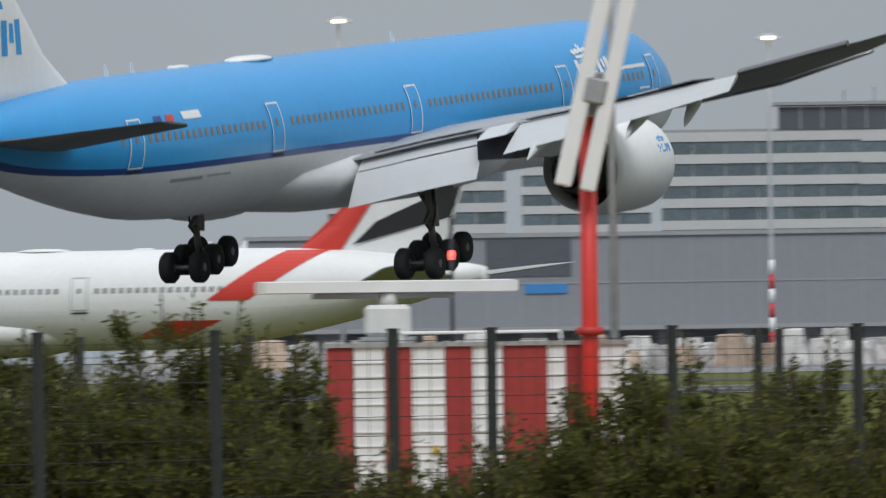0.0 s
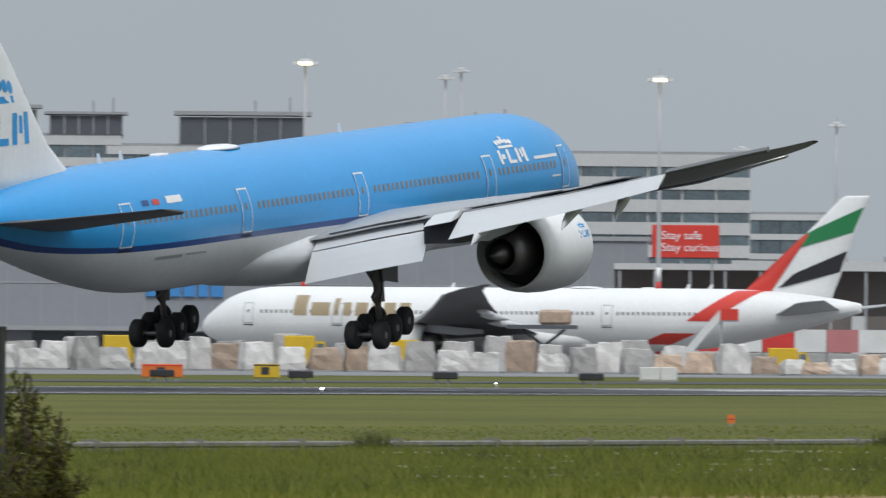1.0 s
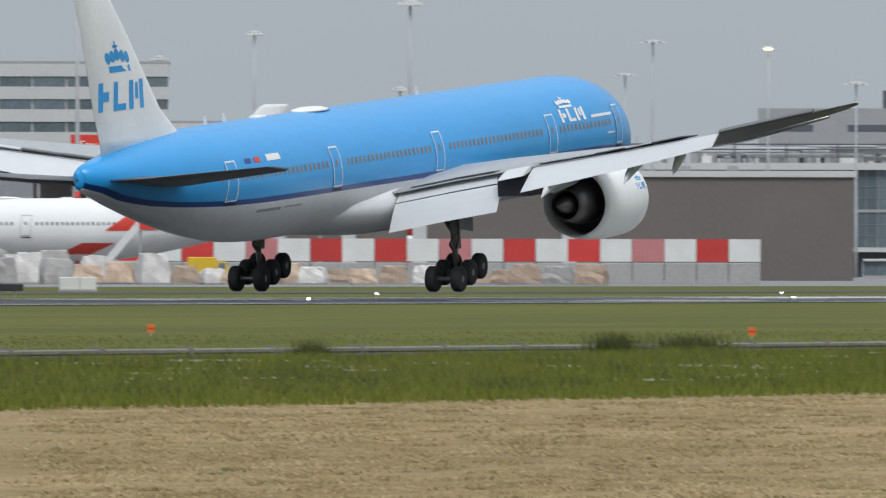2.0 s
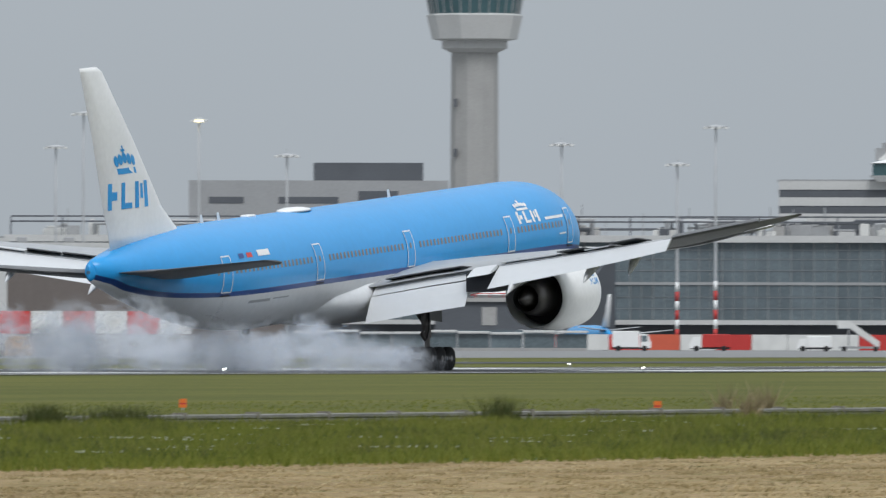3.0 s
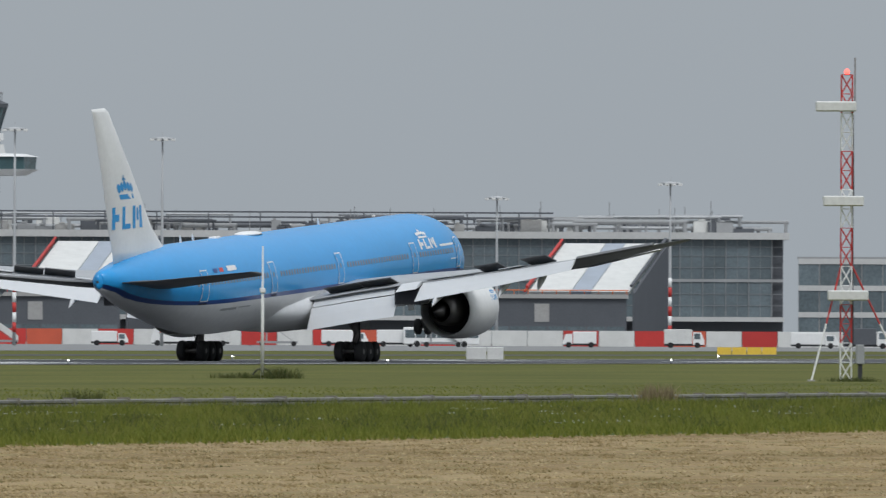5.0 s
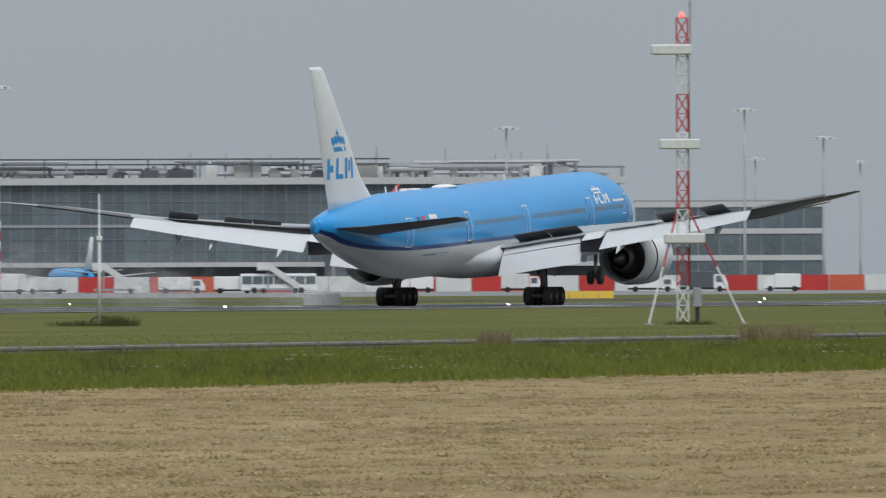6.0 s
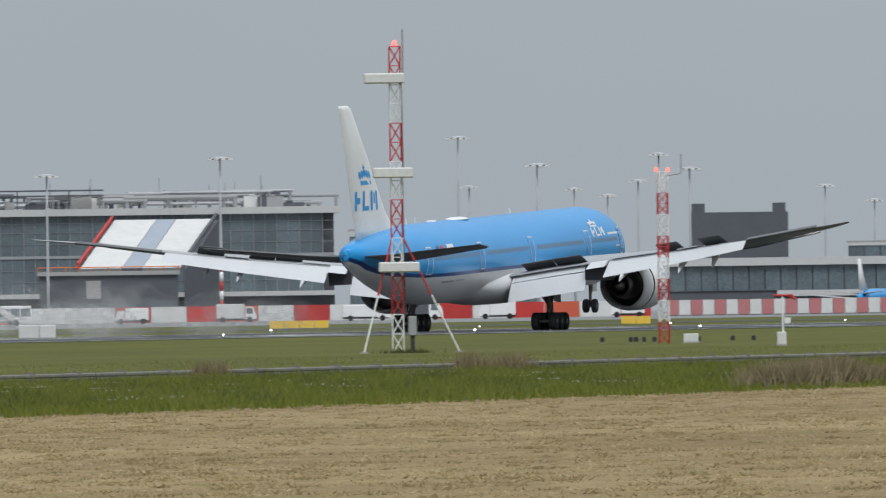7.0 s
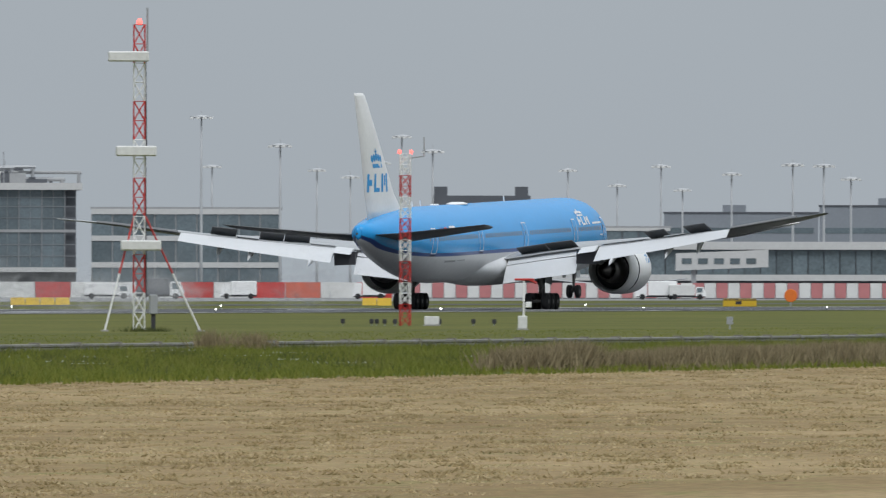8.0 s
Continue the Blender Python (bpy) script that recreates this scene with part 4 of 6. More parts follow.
def taxi_sign(az, d, w, h, front, label):
    """A box sign on short legs with a dark arrow block."""
    t = thing("taxiway_sign", at(az, d), label, "sign", "taxiway signs")
    part("box", boxes((-w / 2, w / 2, 0, 0.3, 0.25, h), bevel=0.03), front, t)
    part("arrow_block", boxes((-0.35, 0.15, -0.03, 0.0, 0.45, h - 0.2)), M["void"], t, "dark arrow block")
    part("border", boxes((-w / 2, w / 2, -0.02, 0.0, h - 0.12, h - 0.04)), M["flag_red"] if front is M["orange"] else M["void"], t, "dark top border")
    for lx in (-w * 0.35, w * 0.35):
        part("leg", boxes((lx - 0.05, lx + 0.05, 0.1, 0.2, 0, 0.25)), M["steel"], t)


taxi_sign(26.9, 905, 2.5, 1.05, M["orange"], "orange and red lit taxiway sign on short legs")
taxi_sign(26.5, 920, 1.6, 1.1, M["yellow"], "yellow taxiway sign with a dark arrow")
taxi_sign(13.98, 1250, 2.8, 0.9, M["yellow"], "long yellow taxiway sign with a dark arrow")
for az_, label_ in ((25.0, "pale green equipment cabinet on the grass"), (17.663, "pale grey equipment cabinet on the grass")):
    cab = thing("equipment_cabinet", at(az_, 1050), label_, "cabinet")
    part("body", boxes((-1.3, 0.1, -0.5, 0.5, 0.1, 1.0), (0.15, 1.3, -0.5, 0.5, 0.1, 1.0), bevel=0.04), M["offwhite"], cab)
    part("plinth", boxes((-1.4, 1.4, -0.6, 0.6, 0, 0.1)), M["concrete"], cab)

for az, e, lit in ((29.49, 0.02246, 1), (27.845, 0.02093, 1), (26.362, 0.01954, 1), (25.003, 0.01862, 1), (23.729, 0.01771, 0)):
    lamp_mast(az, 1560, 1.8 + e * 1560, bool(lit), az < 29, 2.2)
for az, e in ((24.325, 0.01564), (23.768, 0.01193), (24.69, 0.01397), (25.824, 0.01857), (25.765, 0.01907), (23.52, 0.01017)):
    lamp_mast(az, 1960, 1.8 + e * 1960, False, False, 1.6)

# ---- terminal ----
M["mullion"] = paint("dull_aluminium", (0.21, 0.22, 0.23), 0.5, 2.0, 0.1)
TA, TD = 18.9, 2600.0
term = thing("terminal", at(TA, TD), "long glazed airport terminal with white roof edge", "terminal")
X0, X1 = -190.0, 108.0
part("core", boxes((X0, X1, 1.2, 45, 0, 19.0)), M["slate"], term)
part("roof_edge", boxes((X0 - 1, X1 + 1, -1.2, 46, 18.7, 19.9)), M["pale"], term, "white roof edge")
part("lower_canopy", boxes((X0, X1, -3.5, 0, 4.4, 5.2)), M["pale"], term, "white canopy")
part("base_wall", boxes((X0, X1, 0.2, 1.2, 0, 4.4)), M["slate"], term)
part("mid_beam", boxes((X0, X1, -0.15, 0.4, 11.3, 11.8)), M["mid"], term)
part("mullion", boxes(*[(x - 0.09, x + 0.09, -0.12, 0.3, 5.2, 18.7) for x in np.arange(X0, X1, 4.0)]), M["mullion"], term)
for zz in (7.2, 9.2, 13.8, 15.8, 17.4):
    part("transom", boxes((X0, X1, -0.05, 0.2, zz - 0.05, zz + 0.05)), M["mullion"], term)
part("thin_mullion", boxes(*[(x - 0.05, x + 0.05, -0.04, 0.2, 5.2, 18.7) for x in np.arange(X0 + 2, X1, 4.0)]), M["mullion"], term)
for x in np.arange(X0, X1 - 3.9, 4.0):
    for z0, z1 in ((5.2, 11.3), (11.8, 18.7)):
        part("pane", boxes((x + 0.1, x + 3.9, 0.05, 0.3, z0, z1)), M["glass"], term)
# rooftop ducts, pipes, units
for k in range(260):
    x = rng.uniform(X0 + 2, X1 - 8)
    kind_ = rng.random()
    y = rng.uniform(2, 14)
    if kind_ < 0.45:
        w, h = rng.uniform(1.2, 5), rng.uniform(0.7, 2.6)
        u = tagged(part("roof_unit", boxes((x, x + w, y, y + 2.5, 0, h), (x + w * 0.2, x + w * 0.5, y - 0.1, y + 1, h, h + 0.35), bevel=0.06), rng.choice([M["mid"], M["concrete"], M["slate"], M["offwhite"]])), "grey ventilation unit on the terminal roof", "ventilation unit", "roof units")
    elif kind_ < 0.8:
        w = rng.uniform(8, 22)
        zz = rng.uniform(0.6, 3.0)
        u = tagged(part("roof_duct", bars((((x, y, zz), (x + w, y, zz)), ((x + 0.5, y, 0), (x + 0.5, y, zz)), ((x + w - 0.5, y, 0), (x + w - 0.5, y, zz))), rng.uniform(0.18, 0.42), 8), rng.choice([M["mid"], M["steel"], M["slate"]])), "round steel duct on the terminal roof", "duct", "roof ducts")
    else:
        u = tagged(part("roof_aerial", bars((((x, y, 0), (x, y, rng.uniform(2.5, 5.5))),), 0.09), M["steel"]), "thin aerial on the terminal roof", "aerial", "roof aerials")
    u.matrix_world = at(TA, TD, 19.9)
rail = thing("roof_gantry", at(TA, TD, 19.9), "steel pipe gantry along the terminal roof", "gantry")
for zz in (2.2, 3.1):
    part("beam", boxes((X0, X1 - 40, 1.0, 1.3, zz, zz + 0.28)), M["slate"], rail)
for x in np.arange(X0, X1 - 40, 9.0):
    part("upright", boxes((x - 0.12, x + 0.12, 1.0, 1.3, 0, 3.1)), M["slate"], rail)


def gangway(az, label):
    """A sloping pier stair: two pale slabs with a glazed strip between, over a dark block with a gallery."""
    g = thing("pier_stair", at(az, 2555), label, "pier stair", "pier stairs")
    lean = 6.0

    def slope(x0, x1, mat, lab, z0=9.4, z1=17.8):
        part("slab", loft([[(x0, 0, z0), (x1, 0, z0), (x1, 0.4, z0 - 0.5), (x0, 0.4, z0 - 0.5)], [(x0 + lean, 26, z1), (x1 + lean, 26, z1), (x1 + lean, 26.4, z1 - 0.5), (x0 + lean, 26.4, z1 - 0.5)]], smooth=False), mat, g, lab)
    slope(-10.5, -3.4, M["offwhite"], "white sloping slab")
    slope(-3.3, 0.0, M["pane_grey"], "grey glazed strip")
    slope(0.1, 6.6, M["offwhite"], "white sloping slab")
    part("rail", bars((((-10.9, 0, 10.2), (-4.9, 26, 18.4)), ((-11.2, 0, 9.4), (-5.2, 26, 17.6))), 0.22), M["red"], g, "red stair rail")
    part("rail", bars((((7.0, 0, 10.4), (13.0, 26, 18.6)),), 0.3), M["slate"], g)
    part("side_wall", loft([[(7.2, 0, 0), (7.2, 0, 9.2), (7.6, 0, 9.2), (7.6, 0, 0)], [(12.8, 26, 0), (12.8, 26, 17.6), (13.4, 26, 17.6), (13.4, 26, 0)]], smooth=False), M["slate"], g)
    part("block", boxes((-17.5, 6.2, -4, 20, 0.0, 8.2)), M["slate"], g)
    part("gallery", boxes((-17.8, 6.5, -4.6, -3.8, 8.2, 8.9)), M["concrete"], g)
    part("gallery_rail", bars([((-17.8, -4.5, 9.6), (6.5, -4.5, 9.6))] + [((x, -4.5, 8.9), (x, -4.5, 9.6)) for x in np.arange(-17.8, 6.6, 2.4)], 0.08), M["orange"] if az < 18 else M["red"], g, "painted gallery rail")
    part("door", boxes((-9.5, -7.0, -4.1, -3.9, 4.2, 7.3)), M["concrete"], g, "pale door")
    for k in range(7):
        part("pane", boxes((-17 + 3.3 * k, -14.0 + 3.3 * k, -4.06, -3.95, 1.0, 3.4)), M["glass"], g)
    return g


M["pane_grey"] = paint("grey_glazing", (0.30, 0.34, 0.40), 0.3, 3.0, 0.15)
gangway(21.06, "white sloping pier stair over a dark block")
gangway(19.2, "white sloping pier stair with a red gallery rail")
gangway(17.26, "white sloping pier stair with an orange gallery rail")
grid_facade("terminal_wing", 16.1, 2600, 33, 1.5, 15.4, 3, 9, M["mid"], "lower glazed wing of the terminal", band=0.2)
grid_facade("pier_hall", 22.9, 2640, 70, 2.0, 19.5, 4, 18, M["mid"], "grey glazed pier building", band=0.3)
right = thing("pier_building", at(14.5, 2450), "low glazed pier with white roof band", "pier building")
part("roof_band", boxes((-32, 60, -0.6, 22, 8.1, 9.4)), M["pale"], right, "white roof band")
part("core", boxes((-32, 60, 0.6, 21, 0, 8.1)), M["slate"], right)
part("ledge", boxes((-14, 60, -0.8, 0.5, 3.0, 4.0)), M["pale"], right)
for x in np.arange(-31.5, 59, 2.6):
    part("pane", boxes((x, x + 2.4, 0.3, 0.55, 4.0, 8.0)), M["glass"], right)
blk = thing("plant_building", at(14.97, 2500), "black clad plant building with two square chimneys", "plant building")
part("body", boxes((-8.2, 8.2, 0, 14, 9.4, 17.2)), M["slate"], blk)
part("lower_body", boxes((-7, 4, 0.5, 13, 0, 9.4)), M["pale"], blk)
for x in (-7.9, 5.6):
    part("chimney", boxes((x, x + 2.2, 1, 4, 17.2, 18.7)), M["slate"], blk)
M["far_grey"] = paint("grey_blue_cladding", (0.205, 0.225, 0.25), 0.7, 9.0, 0.08)
for az_, w_, top_, lab_ in ((13.975, 33.0, 17.8, "distant grey blue office block"), (13.38, 33.0, 19.3, "distant taller grey blue office block")):
    fb = thing("far_block", at(az_, 3200), lab_, "building")
    part("wall", boxes((-w_ / 2, w_ / 2, 0, 16, 0, top_)), M["far_grey"], fb)
    part("roof_edge", boxes((-w_ / 2 - 0.2, w_ / 2 + 0.2, -0.2, 16.2, top_, top_ + 0.3)), M["slate"], fb)
    for zz in (10.5, 13.5):
        part("window_strip", boxes((-w_ / 2 + 1, w_ / 2 - 1, -0.06, 0.02, zz, zz + 1.2)), M["glass"], fb, "dark window strip")
    part("roof_unit", boxes((-4, 1, 4, 9, top_ + 0.3, top_ + 1.8)), M["far_grey"], fb)
grid_facade("glazed_hall", 14.4, 2620, 14, 2, 12.3, 3, 5, M["slate"], "green glazed hall behind the pier", band=0.15)
jb = thing("jet_bridge", at(14.06, 2420), "pale enclosed jet bridge on a wheeled column", "jet bridge")
part("tunnel", loft([[(x, y, z) for y, z in ((-1.6, 4.6 + s), (1.6, 4.6 + s), (1.6, 7.4 + s), (-1.6, 7.4 + s))] for x, s in ((-7, 0.0), (0, 0.3), (8, 0.6))], smooth=False), M["pale"], jb)
part("column", boxes((-4.5, -3.7, -0.8, 0.8, 0, 4.8)), M["steel"], jb)
for k in range(5):
    part("window", boxes((-6 + 2.6 * k, -4.4 + 2.6 * k, -1.68, -1.62, 5.7, 6.6)), M["glass"], jb)

# control tower
tower = thing("control_tower", at(21.303, 3300), "tall grey concrete control tower with glazed cab", "control tower")
part("shaft", turned(((5.6, 0), (5.35, 30), (5.15, 65.5)), 10), M["concrete"], tower)
part("collar", turned(((5.2, 65), (7.2, 66), (7.2, 67.6), (9.4, 68), (10.6, 73.2), (9.9, 73.6)), 10), M["pale"], tower)
part("cab", turned(((9.9, 73.6), (12.2, 86.5)), 10), M["cab_glass"], tower, "glazed cab leaning outward")
part("mullion", bars([((9.95 * math.cos(a), 9.95 * math.sin(a), 73.6), (12.25 * math.cos(a), 12.25 * math.sin(a), 86.5)) for a in np.linspace(0, 2 * math.pi, 31)[:-1]], 0.14, 4), M["mid"], tower)
part("roof", turned(((12.6, 86.5), (12.8, 88.0), (8, 91.0), (3, 94)), 10), M["pale"], tower)
for zz in (20, 31, 42, 53):
    part("slot_window", boxes((-4.6, -3.9, -4.2, -3.2, zz, zz + 1.8)), M["slate"], tower)

old = thing("old_tower", at(19.6, 2900), "old white control tower on a terraced office block", "control tower")
part("cab", turned(((3.7, 40.6), (5.2, 45.8)), 8), M["cab_glass"], old, "green glazed cab")
part("mullion", bars([((3.75 * math.cos(a), 3.75 * math.sin(a), 40.6), (5.25 * math.cos(a), 5.25 * math.sin(a), 45.8)) for a in np.linspace(0, 2 * math.pi, 17)[:-1]], 0.1, 4), M["slate"], old)
part("cab_roof", turned(((5.4, 45.6), (5.5, 46.3), (4.0, 47.0)), 8), M["slate"], old)
part("roof_rail", bars([((4.2 * math.cos(a), 4.2 * math.sin(a), 47.0), (4.2 * math.cos(a), 4.2 * math.sin(a), 48.6)) for a in np.linspace(0, 2 * math.pi, 17)[:-1]], 0.06, 4), M["steel"], old)
part("roof_deck", turned(((4.4, 48.3), (4.4, 48.55)), 8), M["mid"], old)
part("neck", turned(((3.9, 36.5), (3.9, 39.8)), 8), M["slate"], old)
part("neck_ring", turned(((3.9, 39.0), (4.6, 39.3), (4.6, 40.6), (3.7, 40.6)), 8), M["white"], old)
part("gallery", loft([[(x, y, 32.4) for x, y in ((-8, -7), (6, -7), (9, 0), (6, 7), (-8, 7))], [(x, y, 33.6) for x, y in ((-9.5, -8), (9, -8), (11.5, 0), (9, 8), (-9.5, 8))]], smooth=False), M["white"], old, "white splayed gallery")
part("gallery_glass", loft([[(x, y, 33.6) for x, y in ((-9, -7.5), (8.5, -7.5), (10.8, 0), (8.5, 7.5), (-9, 7.5))], [(x, y, 36.0) for x, y in ((-9, -7.5), (8.5, -7.5), (11.0, 0), (8.5, 7.5), (-9, 7.5))]], smooth=False), M["cab_glass"], old)
part("gallery_roof", loft([[(x, y, 36.0) for x, y in ((-9.3, -8), (9, -8), (11.6, 0), (9, 8), (-9.3, 8))], [(x, y, 36.6) for x, y in ((-7, -6), (7, -6), (9, 0), (7, 6), (-7, 6))]], smooth=False), M["white"], old)
part("terrace", loft([[(x, y, 36.6) for x, y in ((-8, -5), (5, -5), (5, 5), (-8, 5))], [(x, y, 38.4) for x, y in ((-6, -4), (4.6, -4), (4.6, 4), (-6, 4))]], smooth=False), M["pale"], old)
part("core", boxes((-4, 3.8, -6, 6, 20, 32.6)), M["slate"], old)
part("aerial", bars([((x, 0, 48.5), (x, 0, 48.5 + h)) for x, h in ((-3.8, 1.5), (-2.2, 2.6), (0.3, 4.6), (2.0, 2.4), (3.6, 1.8))], 0.07, 5), M["steel"], old)
part("vent_stack", boxes((-8.5, -5.5, -3, 2, 36.6, 39.0), (-7.2, -6.0, -2, 0, 39.0, 40.0)), M["mid"], old)
for faceted in list(tower.children) + list(old.children):
    for face in faceted.data.polygons:
        face.use_smooth = False
ob_ = grid_facade("terraced_office", 19.9, 2895, 24, 20.0, 32.5, 4, 1, M["pale"], "white banded office block under the old tower", band=0.52, glass=M["slate"])
part("east_wall", boxes((12.05, 14.5, -1.0, 14, 15, 32.2)), M["slate"], ob_, "dark end wall")
gb = thing("grey_block", at(21.9, 3000), "grey concrete block building with rooftop plant", "building")
part("wall", boxes((-26, 26, 0, 20, 0, 33.6)), M["mid"], gb)
part("upper_wall", boxes((-1, 21, 2, 18, 33.6, 37.2)), M["slate"], gb)
for x0, x1, z0, z1 in ((-22, -15, 29, 30.3), (-8, 4, 29, 30.3), (8, 16, 27, 31.5), (18, 24, 29, 30.3)):
    part("window", boxes((x0, x1, -0.1, 0.1, z0, z1)), M["slate"], gb, "dark window strip")

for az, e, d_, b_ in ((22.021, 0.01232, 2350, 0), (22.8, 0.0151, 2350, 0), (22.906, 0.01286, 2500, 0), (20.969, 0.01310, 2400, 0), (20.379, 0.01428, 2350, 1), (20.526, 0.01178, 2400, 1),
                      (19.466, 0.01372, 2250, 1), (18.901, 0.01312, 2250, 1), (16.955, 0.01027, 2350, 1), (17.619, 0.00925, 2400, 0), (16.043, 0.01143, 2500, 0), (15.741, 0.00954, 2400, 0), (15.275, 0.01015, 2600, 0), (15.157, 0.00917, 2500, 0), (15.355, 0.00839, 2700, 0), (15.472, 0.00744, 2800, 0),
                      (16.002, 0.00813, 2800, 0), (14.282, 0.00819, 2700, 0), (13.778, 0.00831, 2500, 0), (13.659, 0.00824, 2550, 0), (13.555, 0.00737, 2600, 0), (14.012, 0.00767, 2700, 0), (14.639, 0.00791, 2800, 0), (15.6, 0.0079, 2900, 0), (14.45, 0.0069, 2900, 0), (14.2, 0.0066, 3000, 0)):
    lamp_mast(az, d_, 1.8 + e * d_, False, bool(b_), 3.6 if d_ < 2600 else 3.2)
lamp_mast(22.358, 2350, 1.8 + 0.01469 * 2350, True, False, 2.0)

# apron vehicles before the terminal
for k, (az, kind_, mat_) in enumerate(((20.0, "t", "white"), (19.75, "s", ""), (19.45, "s", ""), (19.1, "t", "white"), (18.87, "t", "white"), (18.72, "t", "offwhite"), (18.38, "s", ""), (18.2, "t", "white"), (18.0, "t", "white"), (17.83, "b", ""), (17.75, "s", ""), (17.3, "t", "white"), (16.9, "t", "offwhite"),
                                        (16.4, "t", "white"), (16.2, "t", "slate"), (15.9, "t", "white"), (15.4, "t", "white"), (14.3, "t", "white"), (14.18, "t", "offwhite"), (20.7, "t", "white"), (20.4, "t", "red"))):
    dd = 2270 + rng.uniform(-12, 12)
    if kind_ == "t":
        truck(az, dd, rng.uniform(5, 7.5), rng.uniform(2.2, 3.2), M[mat_], "parked %s service truck on the apron" % {"white": "white", "offwhite": "grey white", "van_blue": "blue", "yellow": "yellow", "slate": "dark grey", "red": "red"}[mat_], rng.choice((0, 180)))
    elif kind_ == "b":
        bus(az, dd, 11.5, "white airport bus with dark windows")
    else:
        stairs(az, dd, 3.6, 4.6, "white mobile stairs parked on the apron", 180, M["offwhite"])
walkway = thing("covered_walkway", at(21.43, 2285), "low covered walkway with a white roof and dark glazing", "walkway")
for k in range(9):
    x0_ = -22.5 + 5 * k
    rise_ = 0.18 * math.sin(k * 1.9)
    part("roof_segment", boxes((x0_ + 0.05, x0_ + 4.95, -0.4, 3.2, 2.65 + rise_, 3.05 + rise_), bevel=0.08), M["pale"], walkway, "white roof segment")
    part("pane", boxes((x0_ + 0.15, x0_ + 4.85, 0.3, 0.4, 0.5, 2.62)), M["glass"], walkway)
    part("post", boxes((x0_ - 0.1, x0_ + 0.1, 0.0, 0.2, 0, 2.66)), M["steel"], walkway)
    part("kerb_wall", boxes((x0_ + 0.1, x0_ + 4.9, 0.1, 0.5, 0, 0.5)), M["concrete"], walkway)


def low_barrier(az, d, n, label):
    """A short row of low yellow barrier blocks."""
    b = thing("traffic_barrier", at(az, d, 0.0), label, "barrier", "yellow barriers")
    for k in range(n):
        part("block", loft([[(x, y, z) for y, z in ((-0.3, 0), (0.3, 0), (0.12, 0.75), (-0.12, 0.75))] for x in ((k - n / 2) * 1.5 + 0.04, (k - n / 2) * 1.5 + 1.46)], smooth=False), M["yellow"], b)


low_barrier(16.66, 1500, 4, "row of low yellow barrier blocks beside the taxiway")
low_barrier(15.37, 1500, 2, "two low yellow barrier blocks beside the taxiway")
disc = thing("marker_disc", at(13.785, 1500), "round orange marker disc on a short post", "marker")
part("disc", turned(((0.62, -0.04), (0.66, 0.0), (0.62, 0.04)), 20, "y", (0, 0, 1.05)), M["orange"], disc)
part("post", boxes((-0.06, 0.06, 0.04, 0.14, 0, 1.0)), M["steel"], disc)
plaque = thing("marker_post", at(14.018, 652), "small grey marker plate on a post in the grass", "marker")
part("plate", boxes((-0.14, 0.14, -0.02, 0.02, 0.22, 0.55), bevel=0.01), M["steel"], plaque)
part("post", boxes((-0.03, 0.03, -0.03, 0.03, 0, 0.22)), M["steel"], plaque)


def small_jet(az, d, turn, label):
    j = thing("narrow_jet", at(az, d, 0.03, turn), label, "airliner")
    j.scale = (0.76, 0.76, 0.76)
    part("fuselage", turned(((0.1, 18), (0.9, 17.2), (1.5, 15.5), (1.85, 13), (1.9, -6), (1.5, -12), (0.8, -17), (0.2, -19)), 18, "y", (0, 0, 3.4)), M["blue"], j)
    part("belly", turned(((0.1, 17.6), (1.2, 15.6), (1.85, 12.5), (1.96, -6), (1.3, -12), (0.1, -17)), 18, "y", (0, 0, 2.95)), M["white"], j)
    part("fin", fin_body(((4.9, -10.5, -17.8, 0.5), (8.0, -14.2, -18.3, 0.4), (11.6, -16.6, -19.2, 0.2))), M["white"], j, "white tail fin")
    for s_ in (-1, 1):
        part("wing", surface(((s_ * 1.2, 2.7, 4.5, -3.5, 0.8), (s_ * 6, 3.2, 0.5, -3.6, 0.5), (s_ * 16, 4.3, -5, -7, 0.2))), M["wing"], j)
        part("tailplane", surface(((s_ * 0.5, 4.2, -13.5, -17.3, 0.4), (s_ * 6.5, 4.9, -17, -18.8, 0.15))), M["wing"], j)
        part("engine", turned(((0.8, 4.6), (1.0, 4.2), (1.05, 2.5), (0.7, 0.5)), 18, "y", (s_ * 5.0, 0, 1.9)), M["white"], j)
        part("gear_leg", bars((((s_ * 2.8, -1.5, 0.0), (s_ * 2.8, -1.5, 2.6)), ((0.2 * s_, 13, 0), (0.2 * s_, 13, 2.4))), 0.2), M["nozzle"], j)
    return j


small_jet(20.86, 2330, 13, "small blue and white jet parked at the pier")
small_jet(18.62, 2330, 13, "small blue and white jet parked before the terminal")
small_jet(14.44, 2418, -13, "small blue jet parked beside the pier")

# ---- beside the runway ----


def edge_light(x, y):
    e = thing("runway_light", pose(x, y, 0.03), "small lit white runway edge light", "runway light", "runway edge lights")
    part("stem", turned(((0.06, 0), (0.04, 0.2)), 8), M["steel"], e)
    part("lens", turned(((0.045, 0.2), (0.055, 0.24), (0.02, 0.28)), 8), M["white_on"], e, "glowing lens")


for k in range(16):
    edge_light(EDGE_NEAR - 2.0, 520 + 60 * k)
    edge_light(EDGE_FAR + 2.0, 530 + 60 * k)

